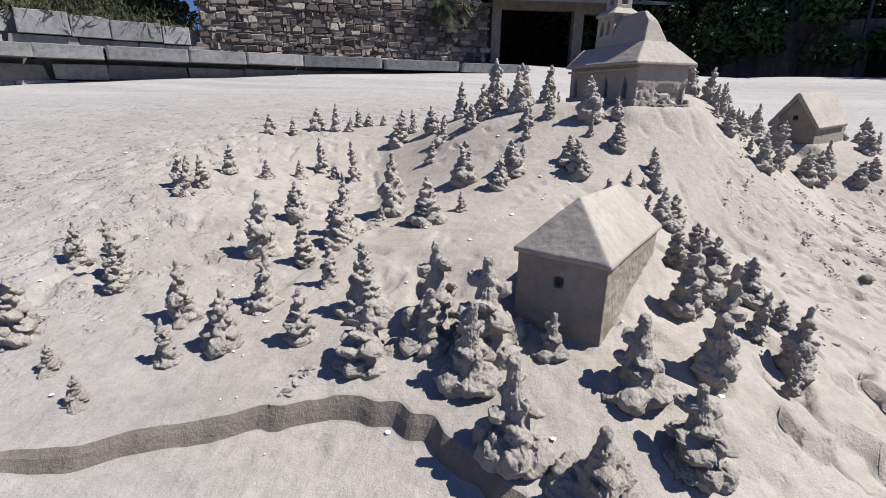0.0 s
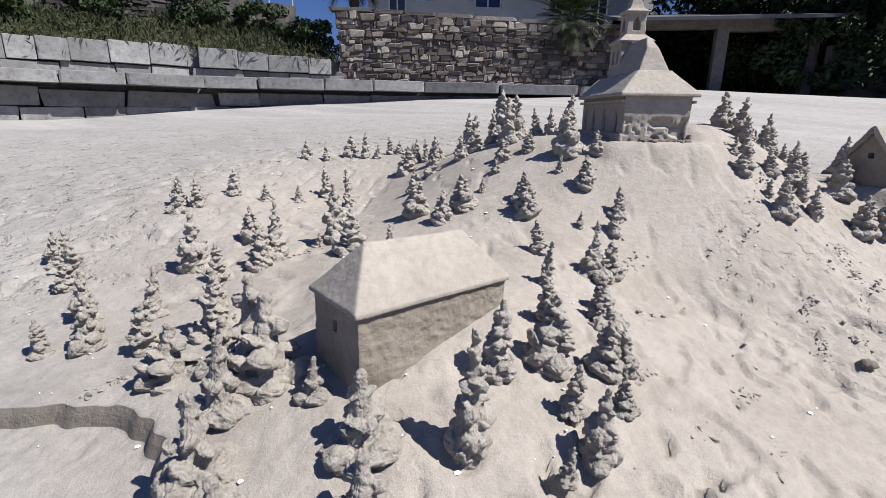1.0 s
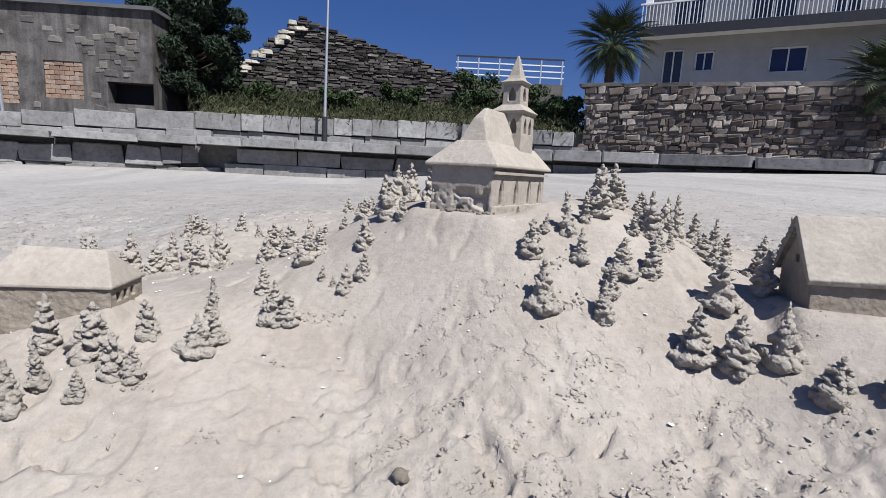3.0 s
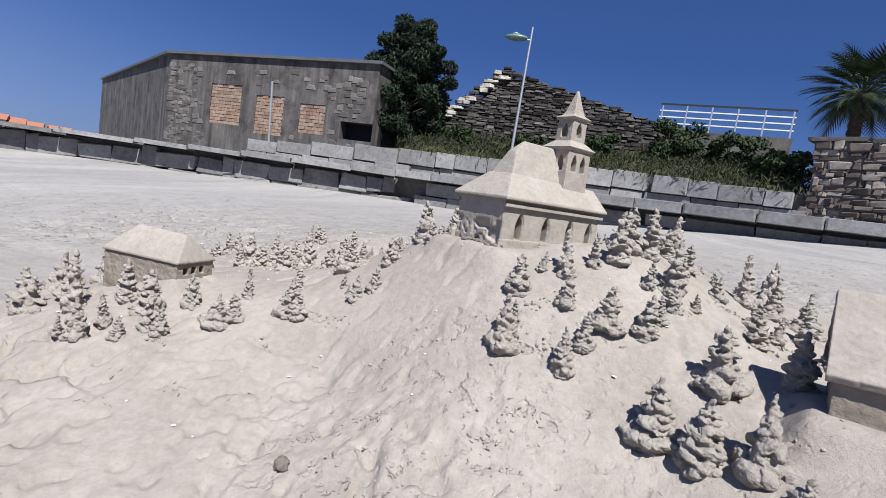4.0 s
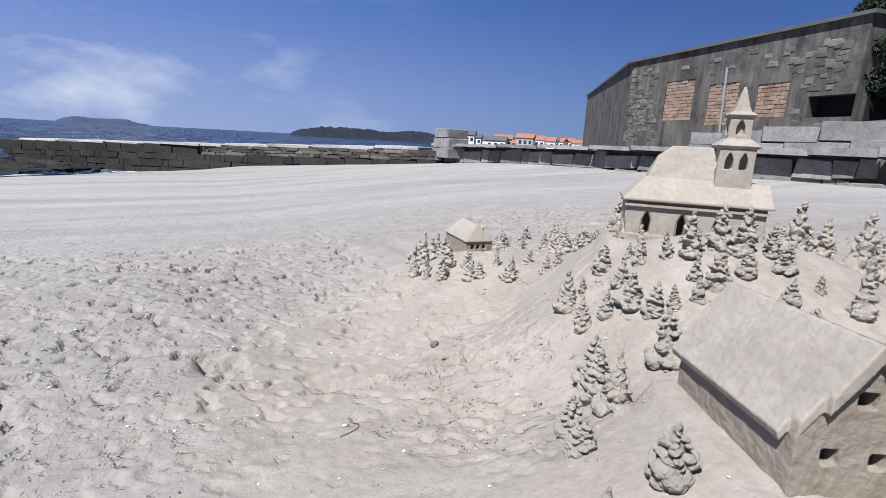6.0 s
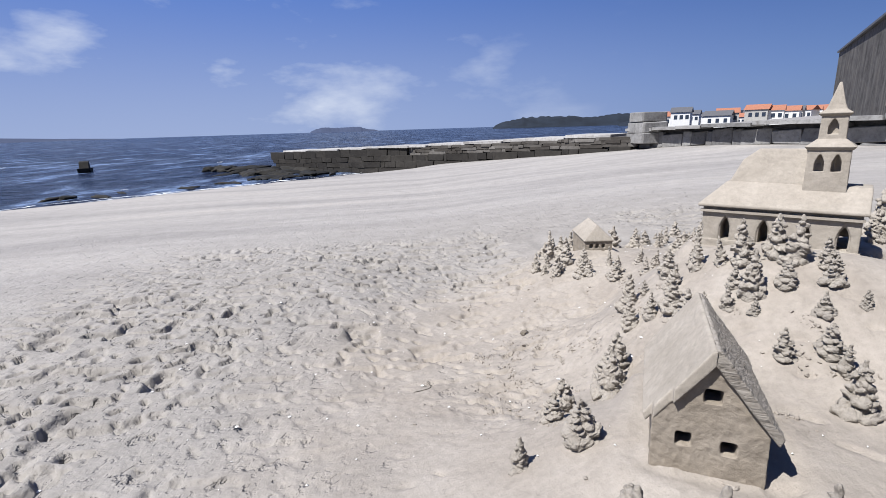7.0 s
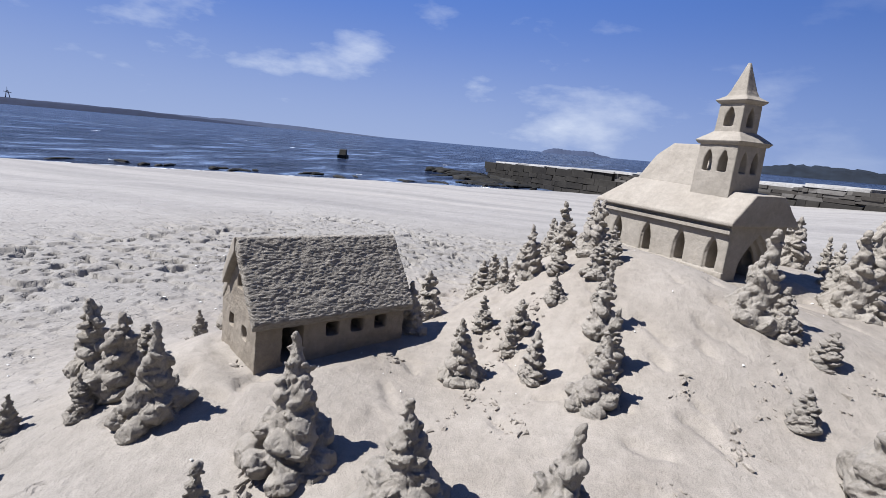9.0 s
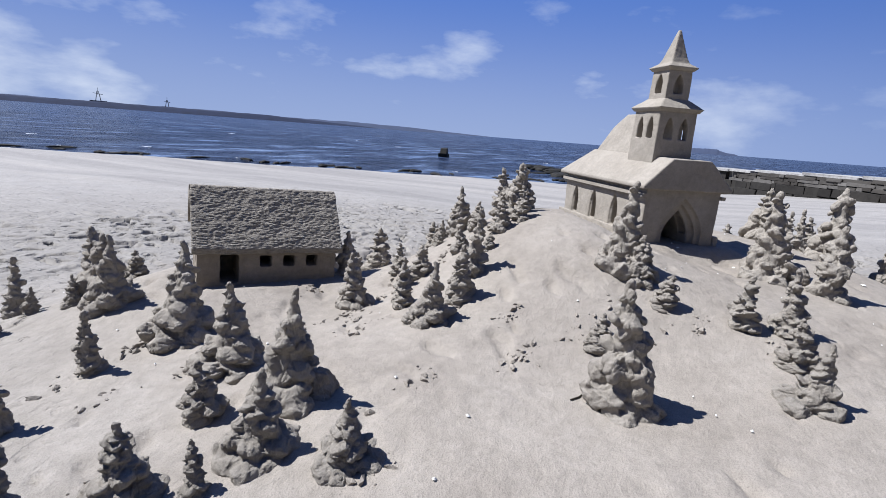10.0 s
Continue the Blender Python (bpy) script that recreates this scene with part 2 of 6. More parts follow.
def mat_stone(name, stops, scale=1.3, blotch=6.0, rough=0.85, relief=0.03, moss=0.0):
    """Weathered stone; each block takes its own tone."""
    m, nt, b = material(name, rough)
    co = nt.nodes.new("ShaderNodeTexCoord").outputs["Object"]
    inf = nt.nodes.new("ShaderNodeObjectInfo")
    geo = nt.nodes.new("ShaderNodeNewGeometry")
    add = nt.nodes.new("ShaderNodeMath")
    add.operation = "ADD"
    nt.links.new(inf.outputs["Random"], add.inputs[0])
    nt.links.new(geo.outputs["Random Per Island"], add.inputs[1])
    fr = nt.nodes.new("ShaderNodeMath")
    fr.operation = "FRACT"
    nt.links.new(add.outputs["Value"], fr.inputs[0])
    n1 = noise_node(nt, scale, 6, 0.65, geo.outputs["Position"])
    n2 = noise_node(nt, blotch, 6, 0.7, geo.outputs["Position"])
    n3 = noise_node(nt, blotch * 9, 4, 0.7, geo.outputs["Position"])
    base = ramp_node(nt, fr.outputs["Value"], stops)
    w = ramp_node(nt, n1.outputs["Fac"], [(0.3, (0.62, 0.6, 0.58)), (0.65, (1.08, 1.08, 1.08))])
    c1 = mix_node(nt, 0.8, base.outputs["Color"], w.outputs["Color"], "MULTIPLY")
    s = ramp_node(nt, n2.outputs["Fac"], [(0.28, (0.5, 0.48, 0.46)), (0.5, (1, 1, 1)), (0.75, (1.2, 1.2, 1.17))])
    c2 = mix_node(nt, 0.75, c1.outputs[2], s.outputs["Color"], "MULTIPLY")
    nt.links.new(c2.outputs[2], b.inputs["Base Color"])
    bump_chain(nt, b, [(n2.outputs["Fac"], 0.8, relief), (n3.outputs["Fac"], 0.6, relief * 0.25)])
    return m


GRANITE = mat_stone("granite", [(0.0, (0.136, 0.133, 0.132)), (0.5, (0.187, 0.184, 0.180)), (1.0, (0.255, 0.251, 0.242))])
GRANITE_PALE = mat_stone("pale_granite", [(0.0, (0.165, 0.163, 0.16)), (0.5, (0.21, 0.208, 0.204)), (1.0, (0.265, 0.262, 0.255))])
RUBBLE = mat_stone("rubble_stone", [(0.0, (0.04, 0.033, 0.03)), (0.35, (0.095, 0.076, 0.066)), (0.7, (0.16, 0.134, 0.112)), (1.0, (0.28, 0.25, 0.215))])
SLATE = mat_stone("dark_slate", [(0.0, (0.02, 0.018, 0.017)), (0.55, (0.052, 0.047, 0.043)), (0.85, (0.085, 0.077, 0.07)), (1.0, (0.15, 0.138, 0.124))])
BROKEN = mat_stone("broken_stone", [(0.0, (0.297, 0.281, 0.238)), (1.0, (0.468, 0.442, 0.383))])
MORTAR = mat_stone("old_mortar", [(0.0, (0.111, 0.106, 0.102)), (1.0, (0.111, 0.106, 0.102))], 1.0, 5.0)
BRICK = mat_stone("orange_brick", [(0.0, (0.204, 0.136, 0.102)), (0.5, (0.289, 0.196, 0.140)), (1.0, (0.272, 0.221, 0.178))])
OLD_STONE = mat_stone("old_wall_stone", [(0.0, (0.07, 0.064, 0.058)), (1.0, (0.17, 0.155, 0.14))])
BREAK = mat_stone("weathered_breakwater", [(0.0, (0.022, 0.02, 0.018)), (1.0, (0.034, 0.031, 0.027))], 0.5, 3.0)
BREAK_GREY = mat_stone("grey_breakwater", [(0.0, (0.045, 0.04, 0.035)), (0.6, (0.075, 0.069, 0.062)), (1.0, (0.14, 0.132, 0.122))], 0.5, 3.0)
PALE_TOP = mat_stone("bleached_coping", [(0.0, (0.3, 0.295, 0.285)), (1.0, (0.38, 0.372, 0.36))])
ASPHALT = mat_stone("promenade_paving", [(0.0, (0.255, 0.246, 0.238)), (1.0, (0.255, 0.246, 0.238))])


def mat_plain(name, color, rough=0.6, metal=0.0, vary=0.18, scale=8.0):
    m, nt, b = material(name, rough, metal)
    co = nt.nodes.new("ShaderNodeTexCoord").outputs["Object"]
    n = noise_node(nt, scale, 5, 0.65, co)
    lo, hi = tuple(c * (1 - vary) for c in color), tuple(min(1, c * (1 + vary * 0.5)) for c in color)
    r = ramp_node(nt, n.outputs["Fac"], [(0.3, lo), (0.7, hi)])
    nt.links.new(r.outputs["Color"], b.inputs["Base Color"])
    bump_chain(nt, b, [(n.outputs["Fac"], 0.15, 0.01)])
    return m


def mat_streaked(name, dark, light):
    """Old render with rain streaks, patches and fine grit."""
    m, nt, b = material(name, 0.92)
    pos = nt.nodes.new("ShaderNodeNewGeometry").outputs["Position"]
    mp = nt.nodes.new("ShaderNodeMapping")
    mp.inputs["Scale"].default_value = (2.4, 2.4, 0.22)
    nt.links.new(pos, mp.inputs["Vector"])
    n1 = noise_node(nt, 1.0, 5, 0.65, mp.outputs["Vector"])
    n2 = noise_node(nt, 0.9, 6, 0.65, pos)
    n3 = noise_node(nt, 14, 5, 0.7, pos)
    c = ramp_node(nt, n1.outputs["Fac"], [(0.32, dark), (0.66, light)])
    g = ramp_node(nt, n2.outputs["Fac"], [(0.34, (0.45, 0.43, 0.42)), (0.5, (0.95, 0.95, 0.95)), (0.7, (1.25, 1.2, 1.12))])
    c2 = mix_node(nt, 0.85, c.outputs["Color"], g.outputs["Color"], "MULTIPLY")
    h = ramp_node(nt, n3.outputs["Fac"], [(0.3, (0.6, 0.6, 0.6)), (0.6, (1.05, 1.05, 1.05))])
    c3 = mix_node(nt, 0.7, c2.outputs[2], h.outputs["Color"], "MULTIPLY")
    nt.links.new(c3.outputs[2], b.inputs["Base Color"])
    bump_chain(nt, b, [(n2.outputs["Fac"], 0.5, 0.05), (n3.outputs["Fac"], 0.7, 0.02)])
    return m


# rain stains; on the plaster wall the same streaks stand in for hedge shade
RENDERED = mat_streaked("stained_shaded_render", (0.05, 0.046, 0.043), (0.135, 0.127, 0.118))
WHITE = mat_plain("white_paint", (0.629, 0.629, 0.612), 0.7, 0, 0.1, 1.5)
CREAM = mat_plain("cream_render", (0.34, 0.333, 0.313), 0.8, 0, 0.15, 1.2)
BLUE = mat_plain("blue_shutter_paint", (0.022, 0.035, 0.1), 0.5, 0, 0.2, 4)
# near-black colour that stands in for the shade inside rooms and doorways
DARK = mat_plain("interior_shade", (0.012, 0.012, 0.014), 0.9, 0, 0.2)
STEEL = mat_plain("galvanised_steel", (0.42, 0.43, 0.44), 0.45, 0.7, 0.12, 12)
RAIL_DARK = mat_plain("dark_iron_paint", (0.03, 0.03, 0.035), 0.5, 0.2)
LAMP_GREEN = mat_plain("green_lamp_enamel", (0.12, 0.2, 0.17), 0.35, 0.1)
ROOF_TILE = mat_plain("terracotta_tile", (0.3, 0.13, 0.08), 0.8, 0, 0.3, 3)
ROOF_GREY = mat_plain("grey_sheet_roof", (0.1, 0.1, 0.105), 0.6, 0.1, 0.2, 2)
BARK = mat_plain("bark", (0.1, 0.075, 0.055), 0.95, 0, 0.4, 14)
SHELL = mat_plain("white_shell", (0.663, 0.654, 0.620), 0.5, 0, 0.15, 40)
ROCK = mat_stone("dark_weedy_rock", [(0.0, (0.01, 0.01, 0.009)), (1.0, (0.028, 0.026, 0.022))])
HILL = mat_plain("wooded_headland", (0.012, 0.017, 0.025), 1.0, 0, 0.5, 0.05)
# blue distance haze is painted into these two colours
HARBOUR = mat_plain("haze_blue_shore", (0.012, 0.018, 0.042), 1.0, 0, 0.3, 0.05)
HILL_FAR = mat_plain("haze_blue_coast", (0.04, 0.052, 0.09), 1.0, 0, 0.15, 0.02)


def mat_leaf(name, dark, light):
    m, nt, b = material(name, 0.7)
    geo = nt.nodes.new("ShaderNodeNewGeometry")
    r = ramp_node(nt, geo.outputs["Random Per Island"], [(0.0, dark), (1.0, light)])
    nt.links.new(r.outputs["Color"], b.inputs["Base Color"])
    return m


LEAF_PINE = mat_leaf("pine_leaf", (0.006, 0.012, 0.006), (0.02, 0.034, 0.016))
LEAF_PALM = mat_leaf("palm_leaf", (0.015, 0.024, 0.01), (0.06, 0.08, 0.03))
LEAF_HEDGE = mat_leaf("hedge_leaf", (0.01, 0.02, 0.007), (0.04, 0.062, 0.018))
LEAF_GRASS = mat_leaf("bank_grass", (0.008, 0.013, 0.005), (0.05, 0.056, 0.02))


def mat_sea():
    m, nt, b = material("sea_water", 0.2)
    b.inputs["Specular IOR Level"].default_value = 0.07
    b.inputs["IOR"].default_value = 1.33
    co = nt.nodes.new("ShaderNodeTexCoord").outputs["Object"]
    mp = nt.nodes.new("ShaderNodeMapping")
    mp.inputs["Rotation"].default_value = (0, 0, radians(-40))
    mp.inputs["Scale"].default_value = (1.0, 0.16, 1.0)
    nt.links.new(co, mp.inputs["Vector"])
    n1 = noise_node(nt, 0.35, 6, 0.6, mp.outputs["Vector"])
    n2 = noise_node(nt, 2.6, 4, 0.6, mp.outputs["Vector"])
    n3 = noise_node(nt, 0.045, 4, 0.6, mp.outputs["Vector"])
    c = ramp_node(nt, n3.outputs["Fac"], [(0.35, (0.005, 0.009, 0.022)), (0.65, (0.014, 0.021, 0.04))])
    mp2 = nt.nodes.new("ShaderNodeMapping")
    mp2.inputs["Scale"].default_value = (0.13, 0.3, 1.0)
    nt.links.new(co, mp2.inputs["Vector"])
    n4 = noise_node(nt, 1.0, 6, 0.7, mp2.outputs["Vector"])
    # whitecaps, plus the light and dark of wave faces painted into the colour
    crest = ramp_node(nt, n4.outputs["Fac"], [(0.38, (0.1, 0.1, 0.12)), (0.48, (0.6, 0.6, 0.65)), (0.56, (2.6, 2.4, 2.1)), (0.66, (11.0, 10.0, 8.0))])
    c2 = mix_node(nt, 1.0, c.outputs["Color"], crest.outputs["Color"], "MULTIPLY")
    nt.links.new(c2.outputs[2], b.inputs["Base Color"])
    bump_chain(nt, b, [(n1.outputs["Fac"], 1.0, 1.8), (n4.outputs["Fac"], 1.0, 0.7), (n2.outputs["Fac"], 1.0, 0.3)])
    return m


SEA = mat_sea()


# ---- mesh helpers ----
def mesh_object(name, verts, faces, mat, parent=None, smooth=False, label=""):
    me = bpy.data.meshes.new(name)
    me.from_pydata([tuple(v) for v in verts], [], [tuple(f) for f in faces])
    me.update()
    if smooth:
        me.polygons.foreach_set("use_smooth", [True] * len(me.polygons))
    me.materials.append(mat)
    ob = new(name, me)
    ob.parent = parent
    return tagged(ob, label=label)


def part(name, bm, mat, parent, label="", smooth=False):
    """Links a bmesh as one mesh object under a thing or a part."""
    me = bpy.data.meshes.new(name)
    bmesh.ops.recalc_face_normals(bm, faces=bm.faces)
    bm.to_mesh(me)
    bm.free()
    if smooth:
        me.polygons.foreach_set("use_smooth", [True] * len(me.polygons))
    me.materials.append(mat)
    ob = new(name, me)
    ob.parent = parent
    return tagged(ob, label=label)


def empty(name, m, label, category, group="", kind=""):
    ob = new(name)
    ob.empty_display_size = 0.05
    ob.matrix_basis = m
    return tagged(ob, label, category, group, kind)


def box(bm, x0, x1, y0, y1, z0, z1, bevel=0.0):
    vs = [bm.verts.new((x, y, z)) for x in (x0, x1) for y in (y0, y1) for z in (z0, z1)]
    fs = [bm.faces.new([vs[i] for i in f]) for f in ((0, 1, 3, 2), (4, 6, 7, 5), (0, 4, 5, 1), (2, 3, 7, 6), (0, 2, 6, 4), (1, 5, 7, 3))]
    if bevel:
        es = list({ed for f in fs for ed in f.edges})
        bmesh.ops.bevel(bm, geom=es, offset=bevel, segments=1, affect="EDGES")
    return bm


def prism(bm, profile, axis_from, axis_to, axis="y"):
    """A solid with the given outline, swept from one place to another along an axis."""
    rings = []
    for d in (axis_from, axis_to):
        if axis == "y":
            rings.append([bm.verts.new((p, d, q)) for p, q in profile])
        elif axis == "x":
            rings.append([bm.verts.new((d, p, q)) for p, q in profile])
        else:
            rings.append([bm.verts.new((p, q, d)) for p, q in profile])
    n = len(profile)
    bm.faces.new(rings[0])
    bm.faces.new(rings[1][::-1])
    for i in range(n):
        j = (i + 1) % n
        bm.faces.new((rings[0][i], rings[0][j], rings[1][j], rings[1][i]))
    return bm


def tube(bm, p0, p1, r0, r1, n=8):
    p0, p1 = Vector(p0), Vector(p1)
    q = (p1 - p0).to_track_quat("Z", "Y").to_matrix()
    rings = []
    for p, r in ((p0, r0), (p1, r1)):
        rings.append([bm.verts.new(p + q @ Vector((r * math.cos(k * math.tau / n), r * math.sin(k * math.tau / n), 0))) for k in range(n)])
    for i in range(n):
        j = (i + 1) % n
        bm.faces.new((rings[0][i], rings[0][j], rings[1][j], rings[1][i]))
    bm.faces.new(rings[0][::-1])
    bm.faces.new(rings[1])
    return bm


def hash2(ix, iy, seed):
    h = (ix.astype(np.int64) * 374761393 + iy.astype(np.int64) * 668265263 + seed * 974711) & 0x7FFFFFFF
    h = ((h ^ (h >> 13)) * 1274126177) & 0x7FFFFFFF
    return ((h ^ (h >> 16)) & 0xFFFF) / 65535.0


def field(x, y, scale, seed):
    """Smooth value noise, -1 to 1."""
    x, y = np.asarray(x, float) / scale, np.asarray(y, float) / scale
    ix, iy = np.floor(x), np.floor(y)
    fx, fy = x - ix, y - iy
    fx, fy = fx * fx * (3 - 2 * fx), fy * fy * (3 - 2 * fy)
    a, b = hash2(ix, iy, seed), hash2(ix + 1, iy, seed)
    c, d = hash2(ix, iy + 1, seed), hash2(ix + 1, iy + 1, seed)
    return ((a * (1 - fx) + b * fx) * (1 - fy) + (c * (1 - fx) + d * fx) * fy) * 2 - 1


def solid(x):
    return np.clip(x, 0, 1) ** 2 * (3 - 2 * np.clip(x, 0, 1))


# ---- the ground: beach and the built-up sand mound ----
HEAPS = [(0.6, 0.2, 1.5, 0.594), (-0.8, -1.8, 0.8, -0.24), (1.8, -1.6, 0.45, 0.172), (-0.2, -0.2, 0.45, 0.306), (-2.4, -0.4, 0.6, 0.175), (0.6, -0.6, 0.45, 0.198),
         (-0.6, 0.8, 0.6, 0.205), (3, -0.8, 0.8, 0.065), (-3.2, -3.6, 0.8, 0.06), (0.6, -1.6, 0.45, -0.207), (-0.8, -0.8, 0.35, -0.155), (-3, -1.8, 0.8, -0.139),
         (0.2, 0.2, 0.35, -0.189), (-1.2, 1.6, 0.6, -0.235), (-1, 3.2, 1.1, 0.083), (-3.4, 1.2, 0.8, -0.061), (0.8, 0, 0.35, 0.126), (1.6, -3, 0.8, 0.047),
         (-2.2, 2.2, 0.6, 0.083), (1.2, -1.6, 0.45, 0.115), (1.6, 0.4, 0.35, -0.096), (1.4, -0.8, 0.35, -0.092), (1.2, 1.4, 0.6, -0.109), (2.4, -2.2, 0.8, 0.095)]
CHURCH_AT, CHURCH_TURN, CHURCH_Z = (0.037, 0.043), 45.3, 0.90
LODGE_AT, LODGE_TURN, LODGE_Z = (-2.395, -0.3), -7.5, 0.195
COTTAGE_AT, COTTAGE_TURN, COTTAGE_Z = (1.505, -1.41), -27.7, 0.595
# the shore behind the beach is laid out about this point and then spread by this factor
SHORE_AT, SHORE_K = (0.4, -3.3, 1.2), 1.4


def shore_slope(x, y):
    """Height of the wide beach, down to the water and up to the walls."""
    s = -0.77 * x - 0.64 * y
    rise = 0.4 * np.logaddexp(0, x / 0.4)
    return -0.02 + 0.06 * np.clip(y, -2, 16) + 0.115 * np.minimum(rise, 16) - 0.034 * np.clip(s - 6, 0, 16) - 0.1 * np.clip(s - 22, 0, 8) - 0.05 * np.clip(s - 30, 0, 50)


def beach(x, y):
    level = 0.5 * np.logaddexp(0, (y + 2.2) / 0.5) - 2.2
    level = 6.5 - np.logaddexp(0, 6.5 - level)
    near = 0.1983 + 0.0482 * x + 0.0978 * level
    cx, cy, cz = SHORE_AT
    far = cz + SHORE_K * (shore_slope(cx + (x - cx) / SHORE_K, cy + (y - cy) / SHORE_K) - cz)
    k = solid((np.hypot(x, y) - 6.0) / 18.0)
    return near * (1 - k) + far * k


def pad(z, x, y, at, turn, half, level, soft, tilt=0.0):
    """Levels the sand under a building; tilt: its rise along the building."""
    c, s = math.cos(radians(turn)), math.sin(radians(turn))
    u, v = (x - at[0]) * c + (y - at[1]) * s, -(x - at[0]) * s + (y - at[1]) * c
    d = np.hypot(np.maximum(np.abs(u) - half[0], 0), np.maximum(np.abs(v) - half[1], 0))
    k = 1 - solid(d / soft)
    return z * (1 - k) + (level + tilt * u) * k


def ledge_x(y):
    """The line of the terrace's cut edge."""
    return -3.2 - 0.62 * solid((y - 0.15) / 0.8) - 0.1 * solid(-y / 0.4) + 0.035 * field(y, y * 0, 0.3, 3) + 0.016 * field(y, y * 0, 0.06, 4)


def ground_z(x, y, fine=True):
    x, y = np.asarray(x, float), np.asarray(y, float)
    heap = sum(h * np.exp(-((x - cx) ** 2 + (y - cy) ** 2) / (2 * s * s)) for cx, cy, s, h in HEAPS)
    # the cut edge of the terrace
    edge = ledge_x(y)
    gate = solid((y + 0.6) / 0.3) * (1 - solid((y - 0.75) / 0.3))
    cut = solid((x - edge + 0.008) / 0.016)
    heap = heap - 0.06 * gate * (1 - cut) * (1 - solid((edge - x - 0.4) / 1.2))
    z = beach(x, y) + heap
    z = pad(z, x, y, CHURCH_AT, CHURCH_TURN, (0.47, 0.265), CHURCH_Z, 0.16)
    z = pad(z, x, y, LODGE_AT, LODGE_TURN, (0.29, 0.15), LODGE_Z + 0.085, 0.1, 0.28)
    z = pad(z, x, y, COTTAGE_AT, COTTAGE_TURN, (0.35, 0.22), COTTAGE_Z, 0.12)
    if fine:
        on = solid(heap / 0.25)
        r = np.hypot(x + 0.3, y)
        out = np.maximum(np.maximum(-5.2 - x, x - 3.4), np.maximum(-6.0 - y, y - 3.2))
        floor_ = solid((-2.7 - x) / 0.2) * solid((y + 1.1) / 0.3) * (1 - solid((y - 1.2) / 0.5))
        tread = (1 - on) * (1 - solid((out - 0.2) / 1.2)) * (1 - 0.9 * floor_)
        u, v = x * 0.8 + y * 0.6, y * 0.8 - x * 0.6
        patch = 0.4 + 0.6 * solid((field(x, y, 0.9, 31) + 0.5 * field(u, v, 0.4, 32) + 0.35) / 0.7)
        west = solid((-x - y + 0.6) / 1.6)
        big = field(x * 1.5, y * 0.9, 0.21, 11)
        dent = 0.75 * solid((big - 0.45) / 0.16) * (0.25 + 0.75 * west) + 0.6 * solid((field(u, v * 1.4, 0.095, 17) - 0.48) / 0.1) + 0.6 * solid((field(x * 1.1, y, 0.24, 27) - 0.52) / 0.2) * west
        dent = dent * (1 - 0.75 * np.exp(-(((x - 0.7) / 1.3) ** 2 + ((y + 2.5) / 0.9) ** 2)))
        rim = solid((big - 0.2) / 0.2)
        z = z + tread * (0.007 * field(u, v, 0.3, 18) + 0.003 * field(x, y, 0.055, 12) + 0.007 * field(x, y, 0.7, 13) + patch * (0.008 * field(x, y, 0.09, 28) + 0.008 * rim * west - 0.088 * dent))
        scar = np.exp(-(((x + 0.4) / 0.9) ** 2 + ((y + 1.25) / 0.35) ** 2)) + np.exp(-(((x - 0.6) / 0.7) ** 2 + ((y + 1.95) / 0.3) ** 2))
        mask = np.clip(np.minimum(scar, 1) * 1.5 + 0.8 * field(x, y, 0.34, 25) - 0.35, 0, 1)
        flake = solid((field(x, v, 0.055, 21) - 0.22) / 0.2) * 0.6 + solid((field(u, y, 0.1, 22) - 0.3) / 0.16)
        pits = solid((field(u, v, 0.05, 23) - 0.35) / 0.25) + 0.8 * solid((field(x, y, 0.13, 24) - 0.55) / 0.2)
        z = z + mask * (0.01 * flake - 0.014 * pits + 0.005 * field(x, y, 0.035, 26))
        z = z + on * (0.003 * field(x, y, 0.22, 14) + 0.002 * field(x, y, 0.06, 15) + 0.008 * np.maximum(field(u, v, 0.045, 19) - 0.6, 0) - 0.018 * solid((field(x * 0.7, v, 0.06, 33) - 0.56) / 0.1) * solid((field(x, y, 0.5, 34) + 0.2) / 0.5))
        z = z + 0.05 * solid((r - 6) / 10) * field(x, y, 3.2, 16)
    return z


def axis_steps(lo, hi, fine, reach):
    n = int((hi - lo) / fine)
    mid = list(np.linspace(lo, hi, n))
    out, d, p, q = [], fine, lo, hi
    left, right = [], []
    while q < reach:
        d *= 1.08
        p, q = p - d, q + d
        left.append(p)
        right.append(q)
    return np.array(left[::-1] + mid + right)


gx, gy = axis_steps(-5.2, 3.4, 0.0165, 420), axis_steps(-6.0, 3.2, 0.0165, 420)
GX, GY = np.meshgrid(gx, gy, indexing="ij")
# the grid's lines follow the cut edge, so that it stays crisp
GX = GX + (ledge_x(GY) + 3.2) * (1 - solid((np.abs(GX + 3.2) - 0.07) / 1.1))
GZ = ground_z(GX, GY)
nx, ny = len(gx), len(gy)
gv = np.stack([GX.ravel(), GY.ravel(), GZ.ravel()], -1)
gi = np.arange(nx * ny).reshape(nx, ny)
gf = np.stack([gi[:-1, :-1].ravel(), gi[1:, :-1].ravel(), gi[1:, 1:].ravel(), gi[:-1, 1:].ravel()], -1)
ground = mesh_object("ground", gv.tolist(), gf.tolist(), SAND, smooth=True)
# the terrace's cut face: crumbled damp sand, its dark tone also standing for shade
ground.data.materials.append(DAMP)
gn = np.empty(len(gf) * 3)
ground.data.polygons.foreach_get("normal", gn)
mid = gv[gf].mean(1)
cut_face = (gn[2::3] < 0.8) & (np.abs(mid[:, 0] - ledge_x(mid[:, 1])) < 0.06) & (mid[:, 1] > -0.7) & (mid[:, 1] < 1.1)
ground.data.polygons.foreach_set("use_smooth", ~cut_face)
